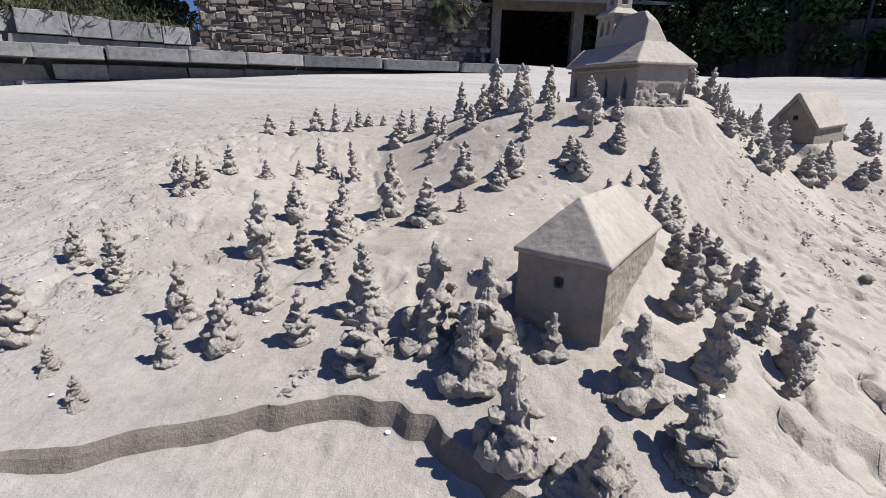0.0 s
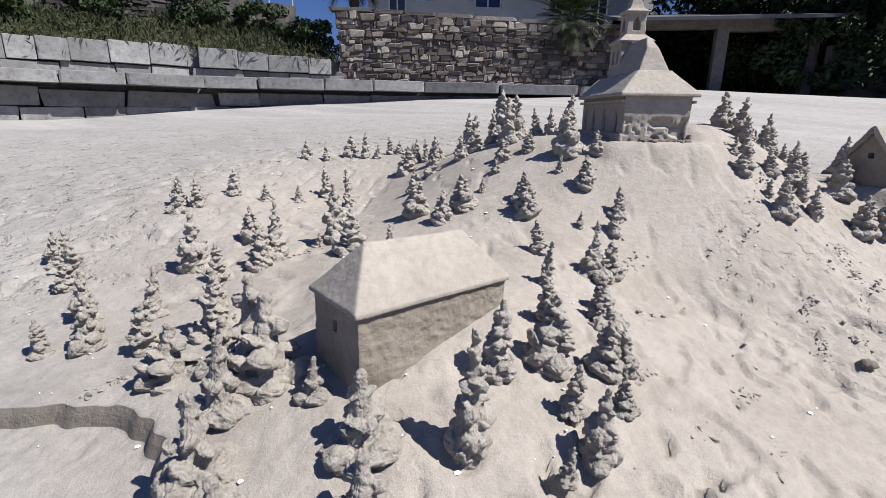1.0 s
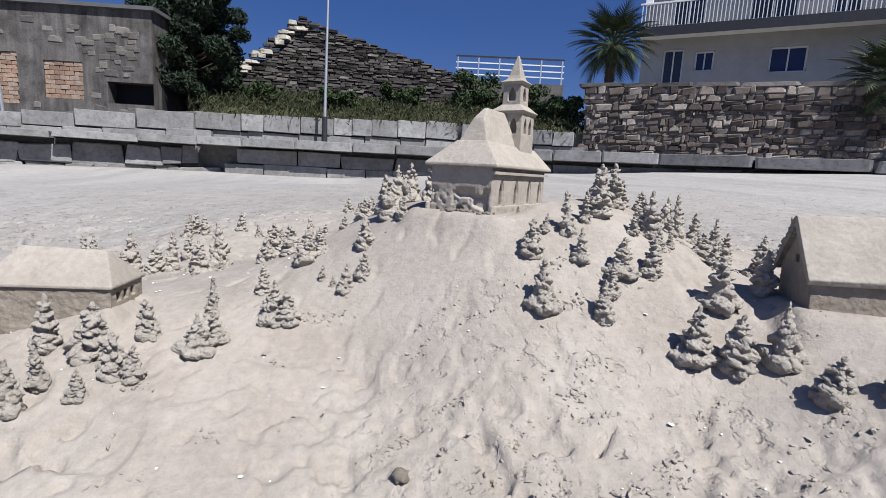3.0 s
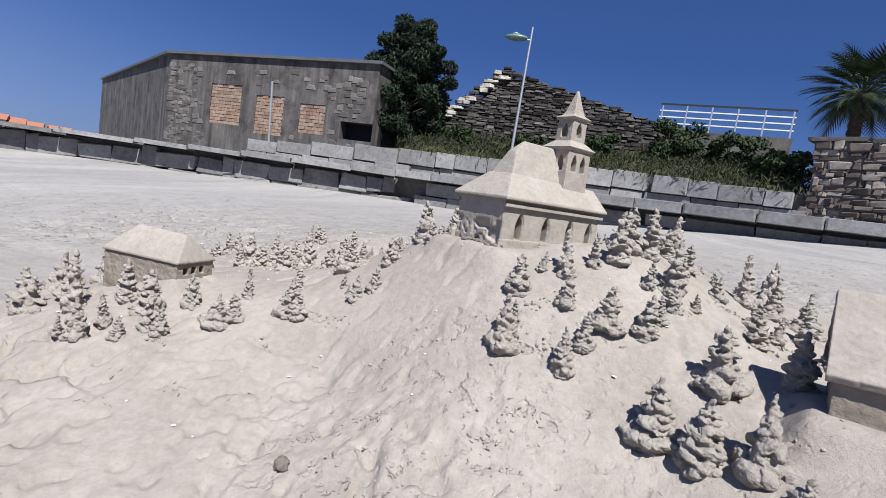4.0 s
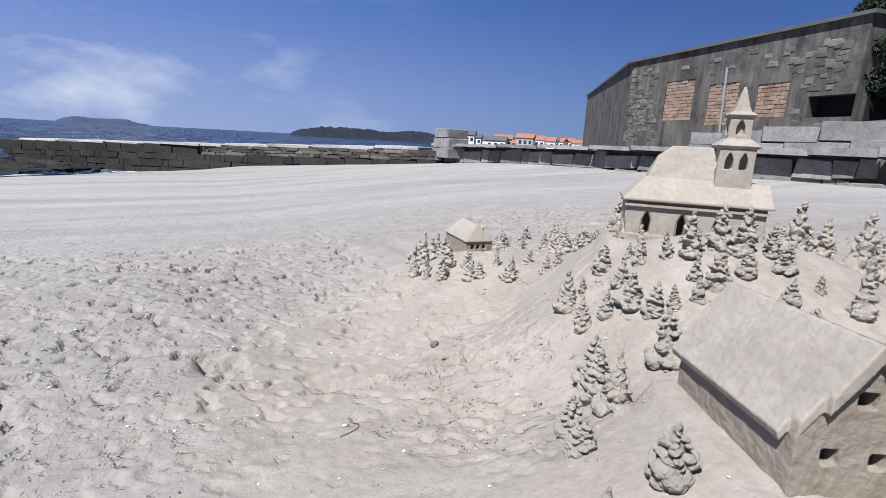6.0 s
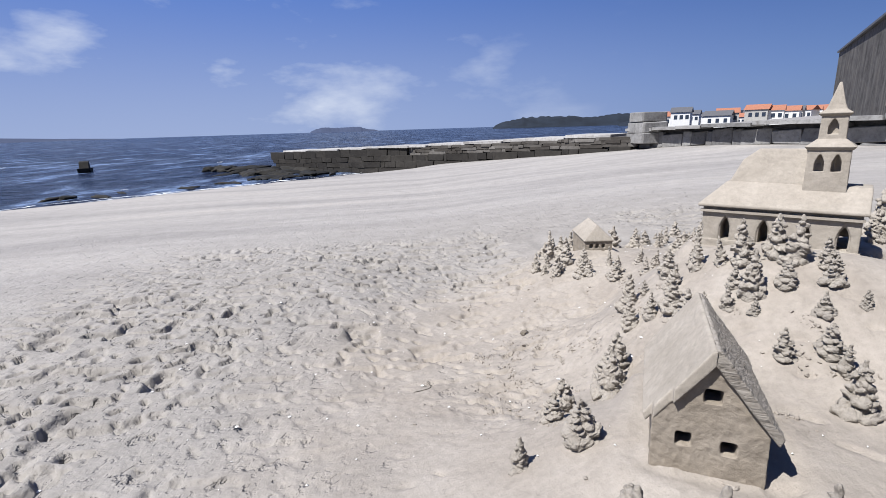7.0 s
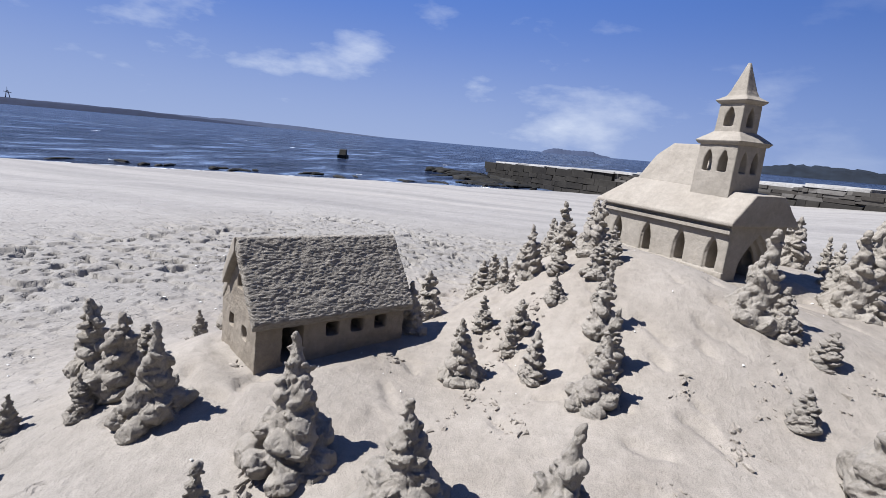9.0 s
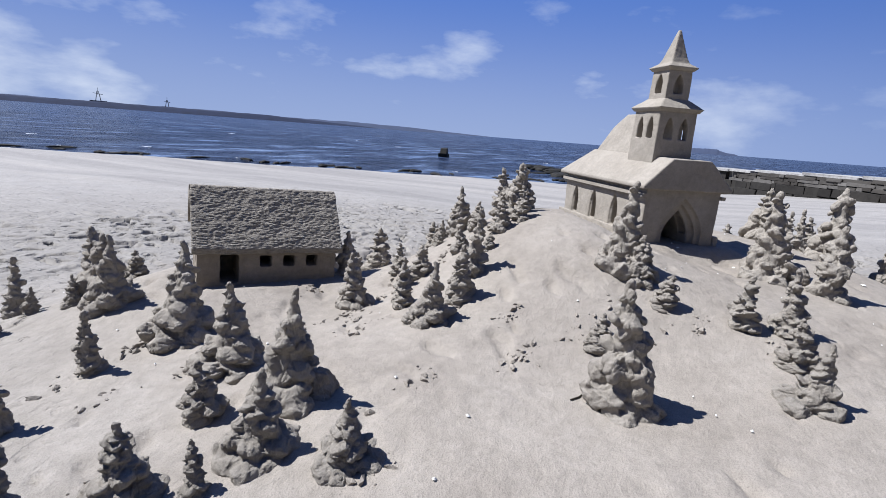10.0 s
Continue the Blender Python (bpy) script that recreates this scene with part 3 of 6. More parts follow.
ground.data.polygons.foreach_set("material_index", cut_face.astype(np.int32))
tagged(ground, "pale trampled beach sand heaped into a village mound", "sand", kind="structure")

SEA_Z = -1.4
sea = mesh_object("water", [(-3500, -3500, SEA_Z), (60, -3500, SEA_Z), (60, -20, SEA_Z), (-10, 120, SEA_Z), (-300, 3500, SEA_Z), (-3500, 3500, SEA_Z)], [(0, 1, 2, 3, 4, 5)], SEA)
tagged(sea, "dark blue rippled sea reaching the horizon", "water", kind="structure")

# ---- stone blocks ----
def block_mesh(name, seed, bevel=0.09, jit=0.05):
    """A unit block with worn edges."""
    rnd = random.Random(seed)
    bm = box(bmesh.new(), -0.5, 0.5, -0.5, 0.5, -0.5, 0.5)
    for v in bm.verts:
        v.co += Vector((rnd.uniform(-jit, jit), rnd.uniform(-jit, jit), rnd.uniform(-jit, jit)))
    bmesh.ops.bevel(bm, geom=list(bm.edges), offset=bevel, segments=1, affect="EDGES")
    me = bpy.data.meshes.new(name)
    bmesh.ops.recalc_face_normals(bm, faces=bm.faces)
    bm.to_mesh(me)
    bm.free()
    return me


BLOCKS = {}


def blocks_of(mat, bevel, jit, n=6):
    key = (mat.name, bevel, jit)
    if key not in BLOCKS:
        BLOCKS[key] = [block_mesh("block", 40 + i, bevel, jit) for i in range(n)]
        for me in BLOCKS[key]:
            me.materials.append(mat)
    return BLOCKS[key]


def lay(name, mat, parent, at, size, yaw=0.0, bevel=0.06, jit=0.03, tip=0.0):
    ob = new(name, random.choice(blocks_of(mat, bevel, jit)))
    ob.parent = parent
    ob.matrix_basis = parent.matrix_basis.inverted() @ Matrix.LocRotScale(at, Euler((tip, 0, yaw)), size)
    return ob


def along(points, s):
    """Place, heights and heading at a length s of a line of (x, y, *heights)."""
    for p, q in zip(points, points[1:]):
        d = math.hypot(q[0] - p[0], q[1] - p[1])
        if s <= d or q is points[-1]:
            k = min(max(s / d, 0), 1)
            return [u + (v - u) * k for u, v in zip(p, q)] + [math.atan2(q[1] - p[1], q[0] - p[0])]
        s -= d


def run_length(points):
    return sum(math.hypot(q[0] - p[0], q[1] - p[1]) for p, q in zip(points, points[1:]))


def courses(parent, points, rows, width, depth, mat, name="stone", lo=0, hi=1, back=0.0, wild=0.25, bevel=0.07, jit=0.05, top=None, tilt=0.0, shake=0.0, uneven=0.0, joined=False):
    """Lays courses of stone along a line, between its two heights; back sets them behind the line; joined: as one mesh."""
    laid = []
    total = run_length(points)
    cuts = np.cumsum([0] + [1 + uneven * random.uniform(-1, 1) for _ in range(rows)])
    cuts = cuts / cuts[-1]
    for r in range(rows):
        s = -random.uniform(0, width)
        while s < total:
            w = width * random.uniform(1 - wild, 1 + wild)
            mid = s + w / 2
            if 0 <= mid <= total:
                p = along(points, mid)
                x, y, yaw, z0, z1 = p[0], p[1], p[-1], p[2 + lo], p[2 + hi]
                h = (z1 - z0) * (cuts[r + 1] - cuts[r])
                z = z0 + (z1 - z0) * (cuts[r] + cuts[r + 1]) / 2 + random.uniform(-shake, shake)
                h *= 1 + uneven * random.uniform(-0.35, 0.3)
                if top is None or z < top(mid):
                    nx_, ny_ = -math.sin(yaw), math.cos(yaw)
                    o = back + random.uniform(-0.015, 0.02) * depth / 0.3
                    laid.append(lay(name, mat, parent, (x + nx_ * o, y + ny_ * o, z), (w * 0.98, depth, h * 0.975), yaw + random.uniform(-tilt, tilt) * 0.3, bevel, jit, random.uniform(-tilt, tilt)))
            s += w
    if joined:
        verts, faces = [], []
        for ob in laid:
            base = len(verts)
            verts += [ob.matrix_basis @ v_.co for v_ in ob.data.vertices]
            faces += [[base + i_ for i_ in f_.vertices] for f_ in ob.data.polygons]
            bpy.data.objects.remove(ob)
        tagged(mesh_object("stones", verts, faces, mat, parent), kind="stuff")


def strip(name, points, lo, hi, o0, o1, mat, parent, label=""):
    """A continuous wall body along a line, from offset o0 to o1 behind it."""
    bm = bmesh.new()
    prev = None
    dense = []
    for p, q in zip(points, points[1:]):
        for k in range(4):
            dense.append([u + (v - u) * k / 4 for u, v in zip(p, q)])
    dense.append(list(points[-1]))
    for i, p in enumerate(dense):
        a_, b_ = dense[max(i - 1, 0)], dense[min(i + 1, len(dense) - 1)]
        d = Vector((b_[0] - a_[0], b_[1] - a_[1], 0)).normalized()
        n = Vector((-d.y, d.x, 0))
        base = Vector((p[0], p[1], 0))
        z0, z1 = p[2 + lo] if isinstance(lo, int) else lo, p[2 + hi] if isinstance(hi, int) else hi
        ring = [bm.verts.new(base + n * o + Vector((0, 0, z))) for o, z in ((o0, z0), (o1, z0), (o1, z1), (o0, z1))]
        if prev:
            for a2 in range(4):
                b2 = (a2 + 1) % 4
                bm.faces.new((prev[a2], prev[b2], ring[b2], ring[a2]))
        else:
            bm.faces.new(ring)
        prev = ring
    bm.faces.new(prev[::-1])
    return part(name, bm, mat, parent, label)


# ---- sea wall: x, y, foot, coping underside, coping top ----
WALL = [(-20.4, 8.5, -0.3, 1.17, 1.3), (-11.3, 11.4, 0.1, 1.45, 1.6), (-4.5, 13.5, 0.4, 1.62, 1.86), (3.5, 12.5, 0.6, 1.68, 2.0), (9.0, 9.5, 0.9, 1.76, 2.08), (14.0, 4.0, 1.1, 1.7, 1.98)]
sea_wall = empty("sea_wall", Matrix.Identity(4), "weathered grey granite sea wall with projecting coping", "wall", kind="structure")
strip("wall_core", WALL, 0, 1, 0.62, 1.0, MORTAR, sea_wall)
FACE = [(x, y, a_, b_ - 0.1) for x, y, a_, b_, c_ in WALL]
courses(sea_wall, FACE[:3], 2, 0.8, 0.4, GRANITE, back=0.5, wild=0.65, bevel=0.05, jit=0.1, tilt=0.06, shake=0.05, uneven=0.5)
courses(sea_wall, FACE[2:], 2, 1.5, 0.4, GRANITE, back=0.5, wild=0.5, bevel=0.03, jit=0.035, shake=0.03, uneven=0.3)
courses(sea_wall, WALL, 1, 1.9, 0.8, GRANITE_PALE, "coping_stone", 1, 2, back=0.25, wild=0.35, bevel=0.03, jit=0.02)

# breakwater running out to sea
PIER = [(-41.0, -13.5, -1.6, -0.6, 0.0, 0.11), (-30.5, -2.0, -1.4, -0.08, 0.42, 0.54), (-20.6, 8.3, -1.0, 0.45, 0.96, 1.13)]
breakwater = empty("breakwater", Matrix.Identity(4), "long low granite breakwater, dark and weedy at its foot", "breakwater", kind="structure")
strip("breakwater_core", PIER, 0, 2, 0.3, 3.2, MORTAR, breakwater)
courses(breakwater, PIER, 3, 0.95, 0.45, BREAK, "foot_stone", 0, 1, back=0.22, wild=0.8, bevel=0.03, jit=0.06, tilt=0.02, shake=0.03, uneven=0.4)
courses(breakwater, PIER[:2], 1, 1.3, 0.4, BREAK, "face_stone", 1, 2, back=0.25, wild=0.7, bevel=0.02, jit=0.05, shake=0.02, uneven=0.2)
courses(breakwater, PIER[1:], 3, 0.7, 0.4, BREAK_GREY, "face_stone", 1, 2, back=0.25, wild=0.8, bevel=0.03, jit=0.06, shake=0.03, uneven=0.3)
courses(breakwater, PIER, 1, 2.3, 3.0, PALE_TOP, "coping_stone", 2, 3, back=1.6, wild=0.4, bevel=0.012, jit=0.01, shake=0.015)

pillar = empty("stone_pillar", pose(-20.4, 8.9, 0.6, 0, 0, 20), "squat granite block pillar where wall meets breakwater", "pillar")
for k, (w, h) in enumerate(((1.5, 0.5), (1.45, 0.5), (1.2, 0.45))):
    for sgn in (-1, 1):
        lay("pillar_block", GRANITE_PALE, pillar, (-20.4 + sgn * w / 4, 8.9, 0.6 + 0.25 + k * 0.48), (w / 2 * 0.98, 1.3, h * 0.97), 0.1)

# promenade behind the sea wall
bm = bmesh.new()
inner, outer = [], []
for i in range(25):
    p = along(WALL, run_length(WALL) * i / 24)
    yaw = p[-1]
    inner.append(bm.verts.new((p[0] - math.sin(yaw) * 0.6, p[1] + math.cos(yaw) * 0.6, p[4] - 0.06)))
    outer.append(bm.verts.new((p[0] * 2.0 - math.sin(yaw) * 22, p[1] + math.cos(yaw) * 34, p[4] + 0.35)))
for i in range(24):
    bm.faces.new((inner[i], inner[i + 1], outer[i + 1], outer[i]))
promenade = part("pavement", bm, ASPHALT, None)
tagged(promenade, "grey paved promenade behind the sea wall", "pavement", kind="structure")

# upper retaining wall: x, y, foot, top
UPPER = [(-5.0, 15.0, 1.5, 2.72), (-1.0, 15.6, 1.6, 2.88), (3.76, 16.0, 1.7, 3.13), (8.3, 13.4, 1.8, 2.85)]
upper_wall = empty("retaining_wall", Matrix.Identity(4), "grey dressed granite retaining wall holding a grassy bank", "wall", kind="structure")
strip("wall_core", UPPER, 0, 1, 0.26, 0.6, MORTAR, upper_wall)
HALF = [(x, y, a_, a_ + (b_ - a_) * 0.52) for x, y, a_, b_ in UPPER]
SLAB = [(x, y, a_ + (b_ - a_) * 0.54, b_) for x, y, a_, b_ in UPPER]
courses(upper_wall, HALF, 2, 1.2, 0.4, GRANITE, back=0.22, wild=0.45, bevel=0.02, jit=0.03)
courses(upper_wall, SLAB, 1, 1.15, 0.46, GRANITE_PALE, "slab", back=0.17, wild=0.5, bevel=0.018, jit=0.015)
LOW = [(-10.5, 14.0, 1.4, 2.2), (-5.0, 14.7, 1.5, 2.72)]
low_wall = empty("block_wall", Matrix.Identity(4), "low pale granite block wall beside the promenade", "wall", kind="structure")
strip("wall_core", LOW, 0, 1, 0.2, 0.5, MORTAR, low_wall)
courses(low_wall, LOW, 2, 1.3, 0.36, GRANITE_PALE, back=0.2, wild=0.4, bevel=0.018, jit=0.02, uneven=0.3)


# ---- vegetation ----
def leaf_sheet(centres, size, seed, aspect=0.45, upright=0.0, curl=0.25):
    """Vertices and faces of many small leaves at the given places."""
    rng = np.random.default_rng(seed)
    n = len(centres)
    d = rng.normal(size=(n, 3))
    d[:, 2] = d[:, 2] * (1 - upright) + upright * 2.2
    d /= np.linalg.norm(d, axis=1)[:, None]
    side = np.cross(d, rng.normal(size=(n, 3)))
    side /= np.linalg.norm(side, axis=1)[:, None]
    s = size * rng.uniform(0.6, 1.4, n)[:, None]
    nrm = np.cross(d, side)
    a_, b_ = centres - d * s * 0.5, centres + d * s * 0.5
    l_, r_ = centres - side * s * aspect * 0.5 + nrm * s * curl * 0.3, centres + side * s * aspect * 0.5 + nrm * s * curl * 0.3
    verts = np.stack([a_, r_, b_, l_], 1).reshape(-1, 3)
    faces = np.arange(4 * n).reshape(n, 4)
    return verts.tolist(), faces.tolist()


def clump_points(clumps, per, seed):
    rng = np.random.default_rng(seed)
    out = []
    for cx, cy, cz, r in clumps:
        p = rng.normal(size=(per, 3))
        p /= np.linalg.norm(p, axis=1)[:, None]
        out.append(np.array([cx, cy, cz]) + p * r * rng.uniform(0.35, 1.0, per)[:, None] ** 0.6 * np.array([1, 1, 0.75]))
    return np.concatenate(out)


def pine_tree(at, height, spread, seed):
    rnd = random.Random(seed)
    tree = empty("tree", pose(*at), "dark bushy evergreen tree behind the wall", "tree")
    bm = bmesh.new()
    tube(bm, (0, 0, -0.4), (0.1, 0, height * 0.45), 0.16, 0.11, 10)
    tube(bm, (0.1, 0, height * 0.45), (0, 0.1, height * 0.92), 0.11, 0.03, 8)
    clumps = []
    for i in range(120):
        h = 0.14 + 0.84 * (i / 119)
        w = spread * math.sin(math.pi * (0.1 + 0.84 * h)) ** 0.75
        ang = i * 2.4 + rnd.uniform(-0.4, 0.4)
        r = max(w, 0.25) * rnd.uniform(0.3, 0.9)
        c = (r * math.cos(ang), r * math.sin(ang), h * height + rnd.uniform(-0.2, 0.2))
        clumps.append((*c, rnd.uniform(0.34, 0.56)))
        tube(bm, (0, 0, h * height * 0.85), c, 0.04, 0.015, 5)
    part("trunk", bm, BARK, tree)
    v, f = leaf_sheet(clump_points(clumps, 460, seed), 0.19, seed, 0.35)
    mesh_object("crown", v, f, LEAF_PINE, tree)
    return tree


pine_tree((-6.0, 18.2, 2.6), 5.9, 2.2, 5)


def palm(at, trunk, reach, seed):
    rnd = random.Random(seed)
    tree = empty("palm_tree", pose(*at), "stocky green fan palm with stiff fronds above the stone wall", "palm", "garden palms")
    bm = bmesh.new()
    for k in range(6):
        tube(bm, (0, 0, trunk * k / 6), (0, 0, trunk * (k + 1) / 6 + 0.02), 0.2, 0.16, 10)
    part("trunk", bm, BARK, tree)
    verts, faces = [], []
    for i in range(120):
        az, up = i * 2.39996, 1.4 - 2.1 * (i / 120)
        dx, dy = math.cos(az), math.sin(az)
        ln = reach * rnd.uniform(0.75, 1.1)
        p, ang = Vector((0, 0, trunk)), up
        for k in range(18):
            ang -= 0.012 + 0.003 * k
            q = p + Vector((dx * math.cos(ang), dy * math.cos(ang), math.sin(ang))) * ln / 18
            side = Vector((-dy, dx, 0))
            for sg in (-1, 1):
                tip = p + side * sg * (0.24 * ln * math.sin((k + 1) / 19 * math.pi) if k > 7 else 0.02) + (q - p) * 4.2 + Vector((0, 0, -0.05))
                b = len(verts)
                verts += [p, q, tip]
                faces.append((b, b + 1, b + 2))
            p = q
    mesh_object("crown", verts, faces, LEAF_PALM, tree)
    return tree


palm((9.6, 14.2, 4.7), 1.5, 1.55, 2)
palm((15.2, 8.4, 3.3), 1.2, 1.5, 9)

# grassy bank between retaining wall and ruin
bv, bf = [], []
bank_rows, bank_cols = 14, 60
for i in range(bank_rows):
    for j in range(bank_cols):
        p = along(UPPER, run_length(UPPER) * j / (bank_cols - 1))
        k = i / (bank_rows - 1)
        nx_, ny_ = -math.sin(p[-1]), math.cos(p[-1])
        yaw_ok = 0.35 + k * 6.0
        x, y = p[0] + (nx_ * 0.3) * yaw_ok, p[1] + max(ny_, 0.6) * yaw_ok
        bump_ = 0.12 * float(field(x, y, 0.8, 5)) + 0.06 * float(field(x, y, 0.3, 6))
        bv.append((x, y, p[3] - 0.05 + (1.7 * k ** 0.8) + (bump_ if 0 < i else 0)))
for i in range(bank_rows - 1):
    for j in range(bank_cols - 1):
        q = i * bank_cols + j
        bf.append((q, q + 1, q + 1 + bank_cols, q + bank_cols))
BANK_SOIL = mat_plain("bank_soil", (0.05, 0.048, 0.024), 0.95, 0, 0.4, 1.5)
bank = mesh_object("bank", bv, bf, BANK_SOIL, None, True)
tagged(bank, "steep overgrown earth bank above the wall", "bank", kind="structure")
rng = np.random.default_rng(3)
pick = np.array(bv)[rng.integers(0, len(bv), 26000)] + rng.normal(size=(26000, 3)) * [0.25, 0.25, 0.09] + [0, 0, 0.08]
v, f = leaf_sheet(pick, 0.23, 8, 0.16, 0.55)
grass = mesh_object("grass", v, f, LEAF_GRASS)
tagged(grass, "long unmown yellow-green grass on the bank", "grass", kind="stuff")


def shrub(at, size, seed, mat=LEAF_HEDGE, label="dense green shrub on the bank"):
    rnd = random.Random(seed)
    ob = empty("shrub", pose(*at), label, "shrub", "bank shrubs")
    cl = [(rnd.uniform(-1, 1) * size[0], rnd.uniform(-1, 1) * size[1], rnd.uniform(0.15, 1) * size[2], rnd.uniform(0.25, 0.45) * max(size[2], 0.5)) for _ in range(14)]
    v, f = leaf_sheet(clump_points(cl, 150, seed), 0.16, seed, 0.5)
    mesh_object("foliage", v, f, mat, ob)
    for c in cl[:5]:
        part("stem", tube(bmesh.new(), (c[0] * 0.2, c[1] * 0.2, -0.1), c[:3], 0.03, 0.01, 5), BARK, ob)


for k, (x, y, z, s) in enumerate(((5.6, 18.4, 4.2, (0.9, 0.6, 1.2)), (7.6, 17.6, 3.9, (1.0, 0.6, 1.0)), (8.2, 15.2, 3.2, (0.7, 0.5, 1.0)), (2.4, 18.8, 4.0, (0.8, 0.5, 0.8)), (-3.4, 17.6, 3.4, (0.7, 0.5, 0.7)), (-0.3, 17.2, 3.5, (0.7, 0.4, 0.6)))):
    shrub((x, y, z), s, 20 + k)

# ---- ruined slate wall ----
ruin = empty("ruined_wall", Matrix.Identity(4), "tumbledown dark slate gable wall with a broken pale edge", "ruin")
RUIN = [(-5.4, 20.2, 3.0, 7.6), (-1.9, 20.5, 3.1, 7.6), (6.2, 20.6, 3.6, 7.6)]


def ruin_top(s):
    return 4.0 + (s / 3.5) ** 0.8 * 3.55 if s < 3.5 else 7.55 - (s - 3.5) * 0.24


bm = bmesh.new()
prism(bm, [(-5.2, 3.0), (6.2, 3.2), (6.2, 5.4), (-1.9, 7.25), (-5.0, 3.9)], 20.55, 21.1, "y")
part("wall_core", bm, SLATE, ruin)
courses(ruin, [(x, y, a_, a_ + (b_ - a_) * 0.17) for x, y, a_, b_ in RUIN], 8, 0.42, 0.35, SLATE, back=0.1, wild=0.6, bevel=0.05, jit=0.12, top=ruin_top, tilt=0.12, shake=0.03, uneven=0.5)
courses(ruin, [(x, y, a_ + (b_ - a_) * 0.17, b_) for x, y, a_, b_ in RUIN], 42, 0.36, 0.35, SLATE, back=0.1, wild=0.7, bevel=0.05, jit=0.13, top=ruin_top, tilt=0.14, shake=0.035, uneven=0.6, joined=True)
for k in range(46):
    s = random.uniform(0.0, 3.6)
    p = along(RUIN, s)
    z = min(ruin_top(s) + random.uniform(-0.5, 0.1), 7.6)
    if k < 18:
        z, s = random.uniform(3.2, 3.9), s
        lay("fallen_stone", BROKEN, ruin, (p[0] - random.uniform(-0.5, 1.3), 19.6 + random.uniform(-0.3, 0.4), z), (random.uniform(0.25, 0.5), 0.3, random.uniform(0.15, 0.3)), random.uniform(0, 3), 0.1, 0.1, random.uniform(-0.4, 0.4))
    else:
        lay("broken_stone", BROKEN, ruin, (p[0] - 0.12, p[1] + 0.0, z), (random.uniform(0.3, 0.55), 0.45, random.uniform(0.12, 0.2)), random.uniform(-0.4, 0.4), 0.1, 0.1, random.uniform(-0.2, 0.2))


# ---- walls with openings ----
def holed(bm, length, z0, z1, thick, holes, y0=0.0):
    """A wall along x from 0 to length, with rectangular openings (x0, x1, z0, z1) through it, as one body."""
    xs = sorted({0, length, *[h[0] for h in holes], *[h[1] for h in holes]})
    zs = sorted({z0, z1, *[h[2] for h in holes if h[2] > z0], *[h[3] for h in holes]})
    grid = {}

    def vert(x, y, z):
        if (x, y, z) not in grid:
            grid[x, y, z] = bm.verts.new((x, y, z))
        return grid[x, y, z]

    def filled(i, j):
        if not (0 <= i < len(xs) - 1 and 0 <= j < len(zs) - 1):
            return False
        mx, mz = (xs[i] + xs[i + 1]) / 2, (zs[j] + zs[j + 1]) / 2
        return not any(h[0] < mx < h[1] and h[2] < mz < h[3] for h in holes)

    ya, yb = y0, y0 + thick
    for i in range(len(xs) - 1):
        for j in range(len(zs) - 1):
            if not filled(i, j):
                continue
            a_, b_, c_, d_ = xs[i], xs[i + 1], zs[j], zs[j + 1]
            bm.faces.new((vert(a_, ya, c_), vert(b_, ya, c_), vert(b_, ya, d_), vert(a_, ya, d_)))
            bm.faces.new((vert(a_, yb, d_), vert(b_, yb, d_), vert(b_, yb, c_), vert(a_, yb, c_)))
            for di, dj, p_, q_ in ((-1, 0, (a_, c_), (a_, d_)), (1, 0, (b_, d_), (b_, c_)), (0, -1, (b_, c_), (a_, c_)), (0, 1, (a_, d_), (b_, d_))):
                if not filled(i + di, j + dj):
                    bm.faces.new((vert(p_[0], ya, p_[1]), vert(q_[0], ya, q_[1]), vert(q_[0], yb, q_[1]), vert(p_[0], yb, p_[1])))
    return bm


def wall_pose(p, q, z=0.0):
    return Matrix.Translation((p[0], p[1], z)) @ pose(0, 0, 0, 0, 0, math.degrees(math.atan2(q[1] - p[1], q[0] - p[0])))


# ---- old warehouse with bricked-up windows ----
A1, B1, C1 = (-17.8, 18.2), (-6.6, 16.05), (-32.4, 29.0)
warehouse = empty("warehouse", wall_pose(A1, B1), "derelict grey rendered warehouse with three bricked-up windows", "warehouse")
WIN = [(2.7, 4.5, 2.95, 4.75), (5.35, 6.9, 2.7, 4.4), (7.75, 9.05, 2.95, 4.2)]
LEN = math.hypot(B1[0] - A1[0], B1[1] - A1[1])
bm = holed(bmesh.new(), LEN, 1.0, 5.98, 0.5, WIN + [(9.85, 11.4, 2.9, 3.62)])
part("front_wall", bm, RENDERED, warehouse)
bm = bmesh.new()
side = wall_pose(A1, B1).inverted() @ Vector((C1[0], C1[1], 0))
n_s = Vector((side.y, -side.x, 0)).normalized()
vs = [Vector((0, 0, 0)), side, side + Vector((6, 2, 0)), Vector((LEN, 0.5, 0)) + Vector((0, 10, 0)), Vector((LEN, 0.5, 0)), Vector((0.0, 0.5, 0))]
lo_, hi_ = [bm.verts.new(p + Vector((0, 0, 1.0))) for p in vs], [bm.verts.new(p + Vector((0, 0, 5.96))) for p in vs]
for i in range(len(vs)):
    if i == 4:
        continue
    j = (i + 1) % len(vs)
    bm.faces.new((lo_[i], lo_[j], hi_[j], hi_[i]))
bm.faces.new(hi_)
part("side_wall", bm, RENDERED, warehouse)
bm = bmesh.new()
prism(bm, [(-0.12, -0.15), (LEN + 0.15, -0.15), (LEN + 0.15, 10.5), (side.x + 6, side.y + 2.2), (side.x - 0.25, side.y), ], 5.98, 6.1, "z")
part("roof", bm, ROOF_GREY, warehouse, "thin dark roof edge")
